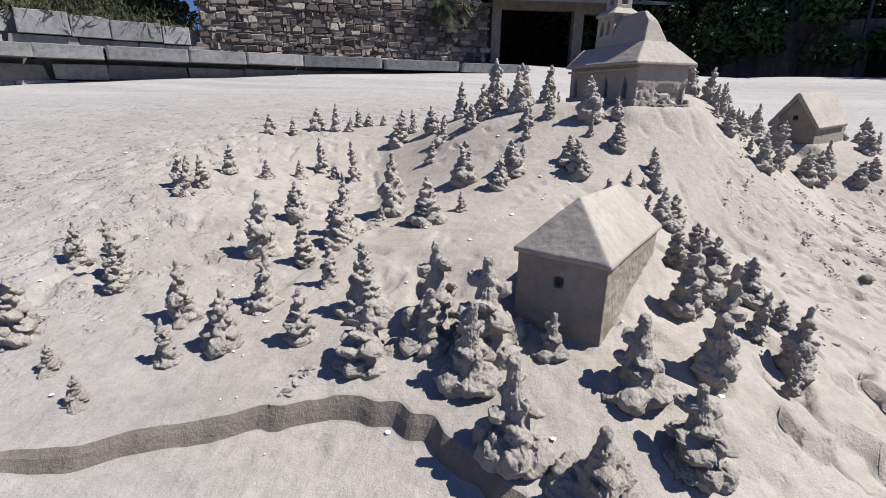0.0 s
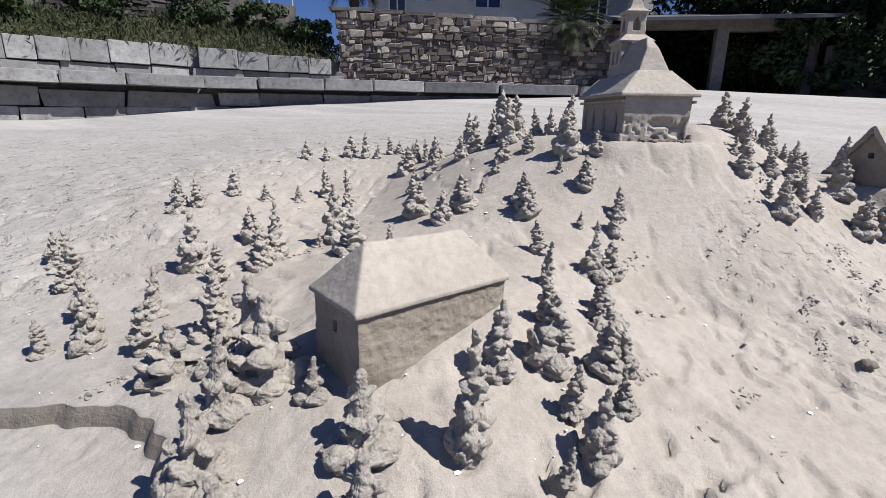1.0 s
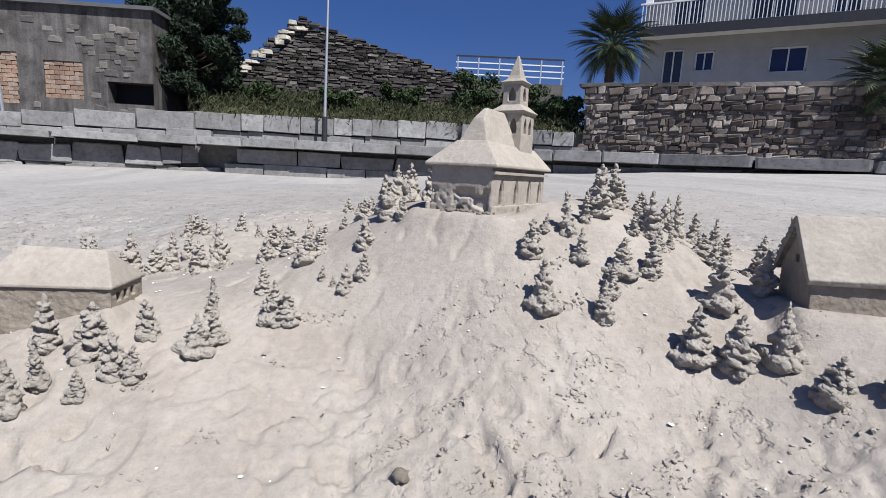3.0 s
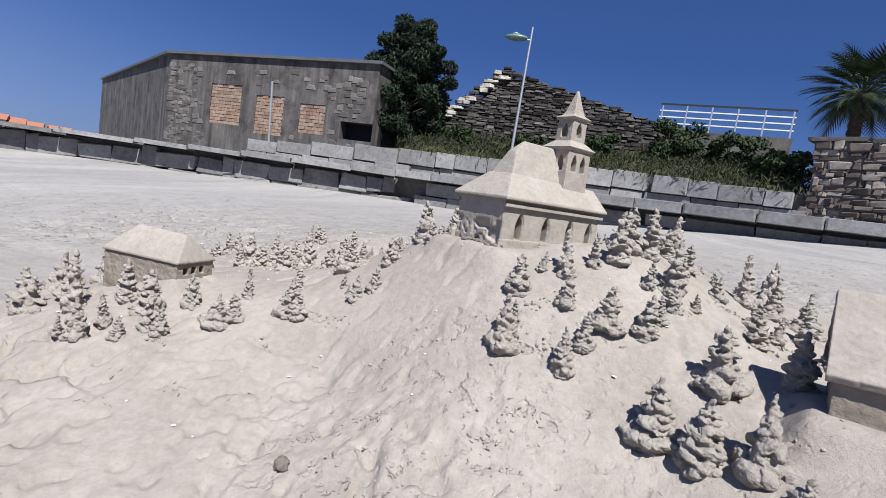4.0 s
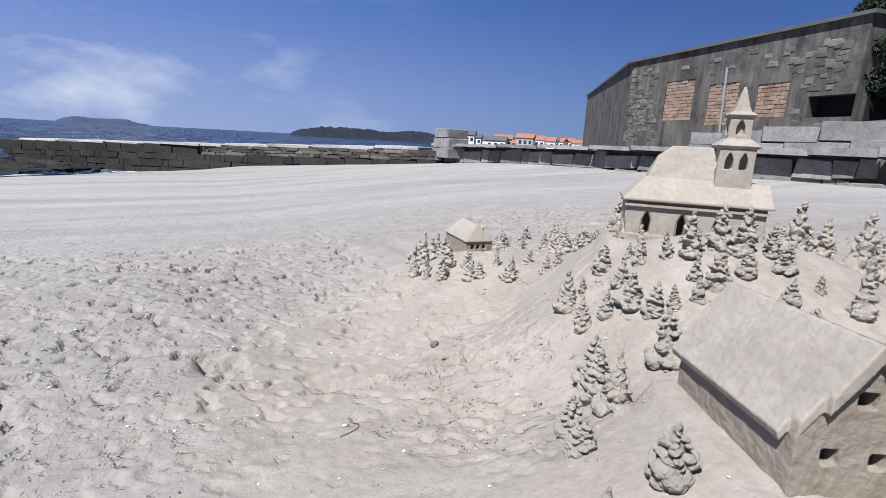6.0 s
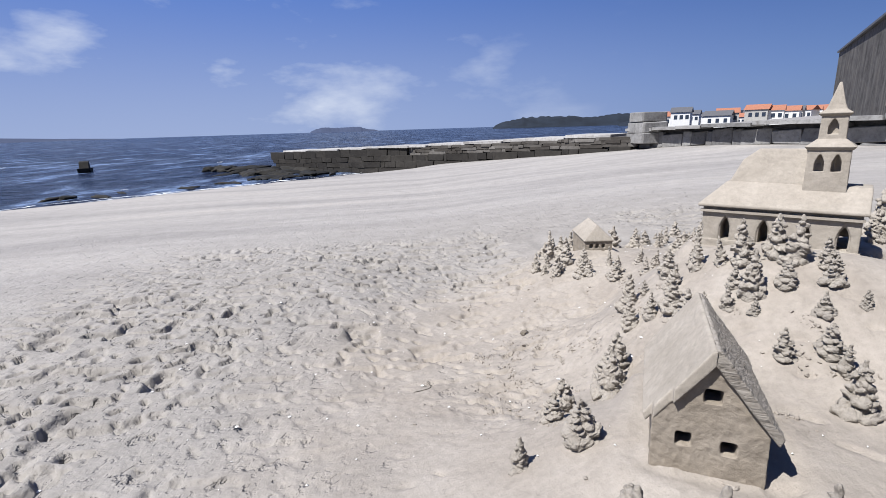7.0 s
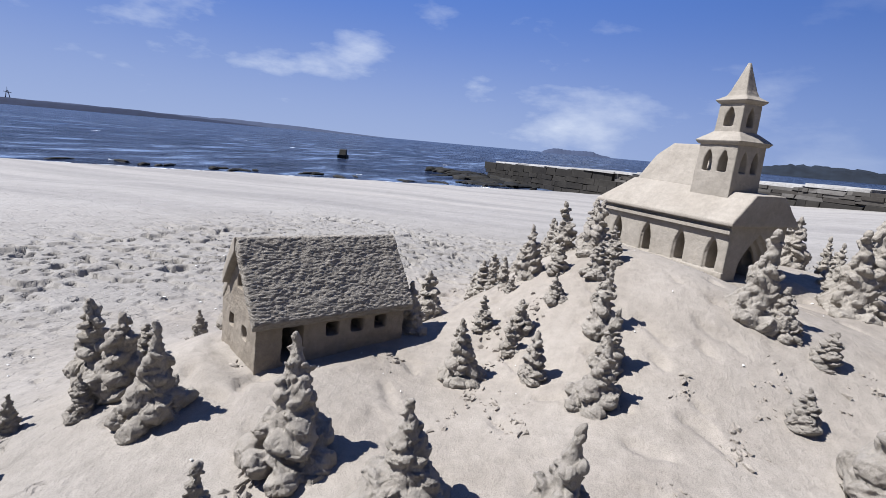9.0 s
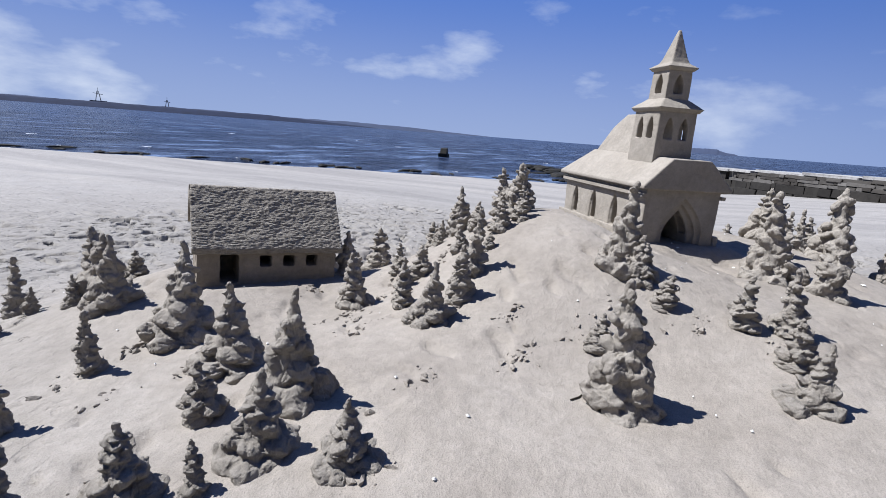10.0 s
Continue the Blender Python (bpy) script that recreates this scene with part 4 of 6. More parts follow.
for k, (x0, x1, z0, z1) in enumerate(WIN):
    panel = empty("bricked_window", Matrix.Identity(4), "", "")
    panel.parent = warehouse
    rows = int((z1 - z0) / 0.14)
    for r in range(rows):
        s = x0 + (0.0 if r % 2 else -0.16)
        while s < x1:
            a_, b_ = max(s, x0), min(s + 0.33, x1)
            if b_ - a_ > 0.08:
                ob = new("brick", random.choice(blocks_of(BRICK, 0.06, 0.03)))
                ob.parent = panel
                ob.matrix_basis = Matrix.LocRotScale(((a_ + b_) / 2, 0.13 + random.uniform(-0.015, 0.012), z0 + (r + 0.5) * (z1 - z0) / rows), None, ((b_ - a_) * 0.95, 0.2, (z1 - z0) / rows * 0.92))
            s += 0.33
# a near-black block behind the opening, painted in place of its shade
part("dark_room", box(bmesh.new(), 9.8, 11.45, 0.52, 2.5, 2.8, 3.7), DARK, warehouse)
bm = tube(bmesh.new(), (6.45, -0.12, 1.6), (6.25, -0.12, 5.0), 0.05, 0.05)
part("drainpipe", bm, STEEL, warehouse)
# patches of bare stone where the render has fallen
rnd = random.Random(77)
for k in range(210):
    x, z = rnd.choice((rnd.uniform(0.1, 2.4), rnd.uniform(0.1, 1.2), rnd.uniform(9.2, 11.0), rnd.uniform(0.1, 11))), rnd.uniform(1.9, 5.5)
    if any(h[0] - 0.35 < x < h[1] + 0.35 and h[2] - 0.2 < z < h[3] + 0.2 for h in WIN + [(9.85, 11.4, 2.9, 3.62)]):
        continue
    ob = new("stone", rnd.choice(blocks_of(OLD_STONE, 0.12, 0.1)))
    ob.parent = warehouse
    ob.matrix_basis = Matrix.LocRotScale((x, 0.05, z), Euler((0, rnd.uniform(-0.1, 0.1), 0)), (rnd.uniform(0.2, 0.5), 0.14, rnd.uniform(0.12, 0.24)))

# ---- street lamp ----
lamp = empty("street_lamp", pose(-0.85, 14.9, 1.85), "tall grey steel street lamp with a flat green head", "street lamp")
part("post", tube(bmesh.new(), (0, 0, 1.0), (0.05, 0, 5.7), 0.055, 0.035, 12), STEEL, lamp)
part("base", tube(box(bmesh.new(), -0.2, 0.2, -0.2, 0.2, -0.2, 0.06, 0.02), (0, 0, 0.05), (0, 0, 1.02), 0.105, 0.09, 12), RAIL_DARK, lamp, "dark painted lower shaft")
part("arm", tube(bmesh.new(), (0.05, 0, 5.24), (-0.38, 0, 5.29), 0.026, 0.02), STEEL, lamp)
bm = bmesh.new()
bmesh.ops.create_uvsphere(bm, u_segments=16, v_segments=8, radius=1, matrix=Matrix.Translation((-0.46, 0, 5.29)) @ Matrix.Diagonal((0.42, 0.22, 0.11, 1)))
part("lamp_head", bm, LAMP_GREEN, lamp, smooth=True)
bm = bmesh.new()
bmesh.ops.create_uvsphere(bm, u_segments=12, v_segments=6, radius=1, matrix=Matrix.Translation((-0.5, 0, 5.41)) @ Matrix.Diagonal((0.13, 0.1, 0.05, 1)))
part("cap", bm, STEEL, lamp, smooth=True)

# ---- white panel fence on the terrace ----
fence = empty("terrace_railing", wall_pose((5.4, 21.2), (10.4, 19.8), 5.9), "thin white terrace railing with horizontal bars", "railing")
for k in range(6):
    part("post", box(bmesh.new(), k * 1.02 - 0.03, k * 1.02 + 0.03, -0.03, 0.03, -0.6, 1.0), STEEL, fence)
part("top_rail", box(bmesh.new(), -0.1, 5.2, -0.04, 0.04, 0.96, 1.03), RAIL_DARK, fence)
for z_ in (0.12, 0.4, 0.68):
    part("rail", box(bmesh.new(), -0.1, 5.2, -0.02, 0.02, z_, z_ + 0.05), WHITE, fence)
part("footing", box(bmesh.new(), -0.1, 5.2, -0.2, 0.2, -2.5, -0.2), RENDERED, fence)

# ---- rubble garden wall ----
FW = [(8.3, 13.4, 1.7, 4.5), (16.0, 6.8, 1.7, 4.25)]
garden_wall = empty("garden_wall", Matrix.Identity(4), "tall brown rubble stone garden wall", "wall", kind="structure")
strip("wall_core", FW, 0, 1, 0.11, 0.6, MORTAR, garden_wall)
FW_MID = [(x, y, a_ + (b_ - a_) * 0.42) for x, y, a_, b_ in FW]
courses(garden_wall, [(p_[0], p_[1], p_[2], m_[2]) for p_, m_ in zip(FW, FW_MID)], 8, 0.29, 0.3, RUBBLE, back=0.2, wild=0.8, bevel=0.12, jit=0.17, tilt=0.15, shake=0.03, uneven=0.5, joined=True)
courses(garden_wall, [(p_[0], p_[1], m_[2], p_[3]) for p_, m_ in zip(FW, FW_MID)], 9, 0.32, 0.3, RUBBLE, back=0.2, wild=0.8, bevel=0.12, jit=0.17, tilt=0.15, shake=0.03, uneven=0.5)
courses(garden_wall, [(8.3, 13.4, 4.5, 4.64), (16.0, 6.8, 4.25, 4.39)], 1, 1.3, 0.5, OLD_STONE, "coping_stone", back=0.3)


# ---- houses behind ----
def window(parent, x0, x1, z0, z1, y=0.0, shut=BLUE):
    w = empty("window", Matrix.Identity(4), "", "")
    w.parent = parent
    bm = bmesh.new()
    for b in ((x0, x0 + 0.07, z0, z1), (x1 - 0.07, x1, z0, z1), (x0 + 0.07, x1 - 0.07, z0, z0 + 0.07), (x0 + 0.07, x1 - 0.07, z1 - 0.07, z1), ((x0 + x1) / 2 - 0.03, (x0 + x1) / 2 + 0.03, z0 + 0.07, z1 - 0.07)):
        box(bm, b[0], b[1], y + 0.08, y + 0.14, b[2], b[3])
    part("frame", bm, WHITE, w)
    part("pane", box(bmesh.new(), x0 + 0.06, x1 - 0.06, y + 0.15, y + 0.17, z0 + 0.06, z1 - 0.06), shut, w)
    return w


GLASS = mat_plain("dim_window_glass", (0.03, 0.04, 0.06), 0.08, 0, 0.2)


def villa():
    p, q = (14.3, 19.4), (25.6, 9.6)
    L_ = math.hypot(q[0] - p[0], q[1] - p[1])
    h = empty("house", wall_pose(p, q, 4.9), "white two-storey house with long iron balcony and blue shutters", "house")
    low = [(1.0, 1.9, 0.5, 2.75), (2.4, 3.2, 1.7, 2.6), (5.4, 6.8, 1.5, 2.6), (9.3, 10.1, 1.5, 2.5), (10.3, 11.1, 1.5, 2.5), (11.5, 12.5, 0.6, 2.6)]
    up = [(1.2, 2.6, 3.85, 6.0), (4.4, 6.2, 3.85, 6.0), (7.4, 8.4, 3.85, 6.0), (9.6, 12.6, 4.3, 6.1)]
    part("wall", holed(bmesh.new(), L_, -2.0, 7.4, 0.35, low + up), CREAM, h)
    part("side_wall", box(bmesh.new(), 0.0, 0.35, 0.352, 9, -2, 7.4), WHITE, h)
    part("side_wall", box(bmesh.new(), L_ - 0.35, L_, 0.352, 9, -2, 7.4), WHITE, h)
    for b in low + up:
        window(h, *b, 0.05, BLUE if b[3] - b[2] < 1.4 or b[2] > 4 else GLASS)
    # floor in the near-black shade colour, to darken the rooms
    part("inner_floor", box(bmesh.new(), 0.36, L_ - 0.36, 0.36, 9, 3.0, 3.3), DARK, h)
    balcony = empty("balcony", Matrix.Identity(4), "", "")
    balcony.parent = h
    part("slab", box(bmesh.new(), -0.1, L_ + 0.1, -1.3, -0.002, 3.25, 3.5), WHITE, balcony)
    part("handrail", box(bmesh.new(), -0.1, L_ + 0.1, -1.3, -1.24, 4.5, 4.57), WHITE, balcony)
    part("skirt", box(bmesh.new(), -0.1, L_ + 0.1, -1.32, -1.302, 3.08, 3.5), RAIL_DARK, balcony)
    bal = box(bmesh.new(), -0.016, 0.016, -1.285, -1.255, 3.5, 4.5)
    first = part("baluster", bal, WHITE, balcony)
    for k in range(1, 96):
        ob = new("baluster", first.data)
        ob.parent = balcony
        ob.matrix_basis = Matrix.Translation((k * L_ / 96, 0, 0))
    bm = prism(bmesh.new(), [(-1.5, 7.4), (10, 7.4), (4.2, 10.2)], -0.4, L_ + 0.4, "x")
    part("roof", bm, ROOF_TILE, h)
    for k in range(3):
        part("column", box(bmesh.new(), k * 5.0 + 0.1, k * 5.0 + 0.4, -1.25, -0.95, 4.571, 7.4), WHITE, h)
    return h


villa()


def apartment(at, turn, w, d, storeys, wallmat, roofmat, label, bays, balconies=True):
    h = empty("apartment_building", pose(*at, 0, 0, turn), label, "building")
    holes = []
    for s in range(storeys):
        for b in range(bays):
            x = (b + 0.5) * w / bays
            holes.append((x - 0.55, x + 0.55, s * 3.0 + 0.9, s * 3.0 + 2.3))
    part("wall", holed(bmesh.new(), w, -2.0, storeys * 3.0 + 0.3, 0.3, holes), wallmat, h)
    # near-black block behind the windows, standing in for unlit rooms
    part("inner_wall", box(bmesh.new(), 0.0, w, 0.9, d, -2, storeys * 3.0 + 0.3), DARK, h)
    part("side_wall", box(bmesh.new(), -0.3, -0.002, 0, d, -2, storeys * 3.0 + 0.3), wallmat, h)
    part("side_wall", box(bmesh.new(), w + 0.002, w + 0.3, 0, d, -2, storeys * 3.0 + 0.3), wallmat, h)
    for b in holes:
        window(h, *b, 0.0, GLASS)
    if balconies:
        for s in range(1, storeys):
            part("balcony", box(bmesh.new(), 0.3, w * 0.45, -0.9, -0.003, s * 3.0 - 0.1, s * 3.0 + 0.9, 0.03), WHITE, h)
    part("roof", prism(bmesh.new(), [(-0.6, storeys * 3.0 + 0.3), (d + 0.6, storeys * 3.0 + 0.3), (d / 2, storeys * 3.0 + 2.4)], -0.7, w + 0.7, "x"), roofmat, h)
    return h


apartment((33.0, 8.0, 4.0), -62, 11, 9, 4, CREAM, ROOF_TILE, "beige apartment block with tiled roof and balconies", 4)

# garage with an open dark doorway
G0, G1 = (16.1, 6.7), (19.6, 1.2)
LG = math.hypot(G1[0] - G0[0], G1[1] - G0[1])
garage = empty("garage", wall_pose(G0, G1, 1.6), "low grey garage with a wide dark open doorway", "garage")
part("front_wall", holed(bmesh.new(), LG, -0.8, 2.95, 0.35, [(0.35, 3.2, -0.3, 2.6), (3.6, 6.2, -0.3, 2.5)]), OLD_STONE, garage)
# back and side walls near-black, the garage's inner shade put into their colour
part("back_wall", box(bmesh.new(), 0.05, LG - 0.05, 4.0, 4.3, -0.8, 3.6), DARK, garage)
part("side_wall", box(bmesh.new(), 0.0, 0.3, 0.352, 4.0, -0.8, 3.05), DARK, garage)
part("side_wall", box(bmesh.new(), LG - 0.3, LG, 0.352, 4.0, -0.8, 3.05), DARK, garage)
part("roof", prism(bmesh.new(), [(-0.9, 2.75), (-0.9, 2.86), (4.6, 3.9), (4.6, 3.75)], -0.3, LG + 0.3, "x"), ROOF_GREY, garage, "grey sheet lean-to roof")

# plastered wall with a hanging hedge, and a low store beyond it
H0, H1 = (19.7, 1.0), (18.4, -9.5)
LH = math.hypot(H1[0] - H0[0], H1[1] - H0[1])
plaster_wall = empty("plaster_wall", wall_pose(H0, H1, 1.4), "plaster wall, hedge shade in its colour, overhung by a dark hedge", "wall", kind="structure")
# dark streaked render, put here in place of the hedge's dappled shade
part("wall", holed(bmesh.new(), LH, -0.6, 2.2, 0.4, [(6.6, 7.5, -0.3, 1.7), (8.0, 8.8, -0.3, 1.7)]), RENDERED, plaster_wall)
# a near-black block gives both doorways their shade
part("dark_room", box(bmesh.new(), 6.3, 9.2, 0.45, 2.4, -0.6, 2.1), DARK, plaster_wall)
hedge = empty("hedge", wall_pose(H0, H1, 3.4), "overgrown dark green hedge hanging over the wall", "hedge")
rnd = random.Random(4)
cl = [(rnd.uniform(-3.5, LH), rnd.uniform(-1.3, 2.2), rnd.uniform(-1.0, 2.9), rnd.uniform(0.4, 0.85)) for _ in range(210)]
v, f = leaf_sheet(clump_points(cl, 200, 4), 0.24, 4, 0.5)
mesh_object("foliage", v, f, LEAF_HEDGE, hedge)
for c_ in cl[::6]:
    part("stem", tube(bmesh.new(), (c_[0], 1.4, -1.9), c_[:3], 0.05, 0.015, 5), BARK, hedge)
# a belt of several tall trees, gathered under the name hedge
grove = empty("hedge", pose(23.5, 5.0, 2.0), "tall dark belt of evergreen trees and hedge behind the garage", "hedge")
rnd = random.Random(8)
cl = [(rnd.uniform(-3.5, 3.5), rnd.uniform(-6.0, 3.0), rnd.uniform(0.5, 6.4), rnd.uniform(0.6, 1.1)) for _ in range(120)]
v, f = leaf_sheet(clump_points(cl, 170, 8), 0.3, 8, 0.5)
mesh_object("foliage", v, f, LEAF_PINE, grove)
for k in range(7):
    part("stem", tube(bmesh.new(), (rnd.uniform(-2.5, 2.5), rnd.uniform(-5, 2), -1.5), (rnd.uniform(-2.5, 2.5), rnd.uniform(-5, 2), 5.2), 0.16, 0.05, 7), BARK, grove)
store = empty("store_building", wall_pose((23.6, 3.0), (22.2, -12.0), 1.5), "dark low building with grey and tiled roof behind the hedge", "building")
part("wall", box(bmesh.new(), 0, 15, 0, 8, -1, 4.9), RENDERED, store)
part("roof", prism(bmesh.new(), [(-0.6, 4.9), (8.6, 4.9), (4, 7.2)], -0.4, 15.4, "x"), ROOF_GREY, store)
part("skylight", box(bmesh.new(), 5, 5.8, 0.9, 1.7, 5.75, 6.15), WHITE, store)
pole = empty("utility_pole", pose(18.3, -5.2, 1.2), "thin dark utility pole beside the plaster wall", "pole")
part("post", tube(bmesh.new(), (0, 0, 0), (0, 0, 5.0), 0.07, 0.05, 10), RAIL_DARK, pole)
part("crossarm", box(bmesh.new(), -0.4, 0.4, -0.04, 0.04, 4.3, 4.4), RAIL_DARK, pole)

# ---- far things: town, headlands, harbour rigs, rocks ----
def far_house(at, turn, w, d, h, roof, wallmat):
    ob = empty("town_house", pose(*at, 0, 0, turn), "small white town house far along the shore", "house", "shore town")
    wl, rf = wallmat, roof
    part("wall", box(bmesh.new(), -w / 2, w / 2, -d / 2, d / 2, -4, h), wl, ob)
    part("roof", prism(bmesh.new(), [(-d / 2 - 0.4, h), (d / 2 + 0.4, h), (0, h + 1.8)], -w / 2 - 0.4, w / 2 + 0.4, "x"), rf, ob)
    for k in range(3):
        part("window", box(bmesh.new(), -w / 2 + w * (k + 0.6) / 3.4, -w / 2 + w * (k + 0.6) / 3.4 + 1.1, -d / 2 - 0.06, -d / 2 - 0.01, h - 2.4, h - 1.0), GLASS, ob)


rnd = random.Random(12)
for k in range(26):
    az = radians(46.5 + k * 0.62 + rnd.uniform(-0.3, 0.3))
    d = rnd.uniform(190, 270)
    far_house((-math.sin(az) * d, math.cos(az) * d, 1.0), math.degrees(az) + rnd.uniform(-25, 25), rnd.uniform(5, 9), 7, rnd.uniform(1.2, 3.6), ROOF_TILE if rnd.random() < 0.55 else ROOF_GREY, WHITE if rnd.random() < 0.7 else CREAM)


def ridge(name, az0, az1, dist, depth, peak, seed, mat, label, base=-3.0):
    """A long low headland of uneven height."""
    n, verts, faces = 90, [], []
    prof = [(0, 0.0), (0.25, 0.75), (0.5, 1.0), (0.75, 0.7), (1, 0.0)]
    for i in range(n):
        k = i / (n - 1)
        az = radians(az0 + (az1 - az0) * k)
        env = min(1, k / 0.18) ** 0.6 * min(1, (1 - k) / 0.25) ** 0.8
        hgt = peak * env * (0.72 + 0.3 * float(field(k * 7, 0.5, 1, seed)) + 0.08 * float(field(k * 60, 0.5, 1, seed + 1)))
        for q, hh in prof:
            r = dist + depth * q
            verts.append((-math.sin(az) * r, math.cos(az) * r, base + (hgt - base) * hh))
    for i in range(n - 1):
        for j in range(4):
            q = i * 5 + j
            faces.append((q, q + 1, q + 6, q + 5))
    ob = mesh_object(name, verts, faces, mat, None, True)
    return tagged(ob, label, "headland", kind="structure")


ridge("backdrop_headland", 79.5, 61.0, 620, 160, 17, 3, HILL, "dark wooded headland across the bay")
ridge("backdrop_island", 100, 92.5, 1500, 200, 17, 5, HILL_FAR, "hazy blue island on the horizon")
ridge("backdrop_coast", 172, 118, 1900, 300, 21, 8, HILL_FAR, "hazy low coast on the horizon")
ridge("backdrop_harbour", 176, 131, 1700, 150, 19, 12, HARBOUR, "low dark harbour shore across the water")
ridge("backdrop_town_hill", 66, 40, 420, 120, 11, 9, HILL, "dark hill behind the shore town")


def rig(az, dist, height, label):
    a_ = radians(az)
    ob = empty("harbour_crane", pose(-math.sin(a_) * dist, math.cos(a_) * dist, SEA_Z + 15), label, "crane", "harbour cranes")
    bm = bmesh.new()
    box(bm, -height * 0.5, height * 0.5, -5, 5, -6, height * 0.12)
    part("hull", bm, HARBOUR, ob)
    for sx in (-1, 1):
        part("leg", tube(bmesh.new(), (sx * height * 0.16, 0, height * 0.12), (sx * height * 0.05, 0, height * 0.75), 1.2, 0.8), HARBOUR, ob)
    part("boom", tube(bmesh.new(), (-height * 0.3, 0, height * 0.55), (height * 0.3, 0, height * 0.62), 0.8, 0.6), HARBOUR, ob)
    part("mast", tube(bmesh.new(), (0, 0, height * 0.5), (0, 0, height), 0.9, 0.4), HARBOUR, ob)


rig(157.6, 1960, 46, "hazy harbour crane far across the water")
rig(152.0, 1960, 34, "hazy moored rig far across the water")


def rock(at, size, seed, label="dark weedy rock in the shallow water", mat=ROCK, name="rock", group="shore rocks", cat="rock"):
    rnd = random.Random(seed)
    bm = bmesh.new()
    bmesh.ops.create_icosphere(bm, subdivisions=3, radius=1)
    for v_ in bm.verts:
        n = noise.noise(v_.co * 1.7 + Vector((seed, 0, 0))) * 0.45 + noise.noise(v_.co * 4.3 + Vector((0, seed, 0))) * 0.18
        v_.co *= 1 + n
        v_.co = Vector((v_.co.x * size[0], v_.co.y * size[1], v_.co.z * size[2]))
    ob = part(name, bm, mat, None, smooth=True)
    ob.matrix_basis = pose(*at, 0, 0, rnd.uniform(0, 360))
    return tagged(ob, label, cat, group)


barge = empty("barge", pose(-46.5, -32.2, SEA_Z, 0, 0, 25), "small dark work barge moored off the beach", "boat")
bm = prism(bmesh.new(), [(-0.95, -0.2), (0.95, -0.2), (1.2, 0.42), (-1.15, 0.36)], -0.5, 0.5, "y")
part("hull", bm, ROCK, barge)
bm = prism(bmesh.new(), [(-0.75, 0.39), (0.8, 0.39), (0.45, 0.95), (-0.4, 1.02)], -0.36, 0.36, "y")
part("cabin", bm, ROCK, barge)
rnd = random.Random(31)
for k in range(46):
    u = rnd.random()
    rock((-43 + u * 9 + rnd.uniform(-2, 2), -16.5 + u * 8 + rnd.uniform(-3.5, 0.5), SEA_Z + rnd.uniform(-0.1, 0.12)), (rnd.uniform(0.5, 1.7), rnd.uniform(0.3, 0.7), rnd.uniform(0.15, 0.4)), 60 + k)
# line of weed and stones at the water's edge
tt = -30.0
while tt < 32:
    tt += rnd.choice((0.25, 0.4, 0.6, 1.0, 2.4)) * rnd.uniform(0.6, 1.4)
    s = 31.2 + rnd.gauss(0.4, 0.6)
    x, y = -0.77 * s - 0.64 * tt, -0.64 * s + 0.77 * tt
    if x > -44:
        rock((x, y, SEA_Z + 0.01), (rnd.uniform(0.2, 0.9), rnd.uniform(0.1, 0.3), rnd.uniform(0.06, 0.17)), int(400 + tt * 7), "low dark weed-covered stone at the waterline")
# broken white crests close to the shore
FOAM = mat_plain("sea_foam", (0.72, 0.75, 0.78), 0.6, 0, 0.2, 6)
fv, ff = [], []
rng = np.random.default_rng(41)
for k in range(112):
    s, t0 = (29.6 + rng.normal(0, 0.25), rng.uniform(-40, 45)) if k < 90 else (33 + rng.random() ** 2 * 70, rng.uniform(-110, 70))
    ln, wd = rng.uniform(0.6, 3.6) * (1 if k < 90 else 0.35), rng.uniform(0.04, 0.14) * (1 if k < 90 else 0.3)
    base_ = len(fv)
    for i in range(7):
        q = i / 6
        c_ = s + 0.35 * float(field(q * 4 + k, 0.5, 1, 71))
        h_ = wd * math.sin(math.pi * (0.08 + 0.84 * q)) * rng.uniform(0.4, 1.2)
        for sg in (-1, 1):
            ss, tt = c_ + sg * h_, t0 + ln * q
            fv.append((-0.77 * ss - 0.64 * tt, -0.64 * ss + 0.77 * tt, SEA_Z + 0.02 + (0.015 if sg > 0 and k >= 90 else 0.0)))
    ff += [(base_ + 2 * i, base_ + 2 * i + 1, base_ + 2 * i + 3, base_ + 2 * i + 2) for i in range(6)]
foam = mesh_object("foam", fv, ff, FOAM)
tagged(foam, "thin white broken wave crests near the shore", "foam", kind="stuff")

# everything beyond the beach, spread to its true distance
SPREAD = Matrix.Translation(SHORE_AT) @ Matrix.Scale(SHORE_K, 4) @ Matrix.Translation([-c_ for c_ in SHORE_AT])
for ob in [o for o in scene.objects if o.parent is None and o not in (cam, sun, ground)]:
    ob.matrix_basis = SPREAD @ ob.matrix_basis

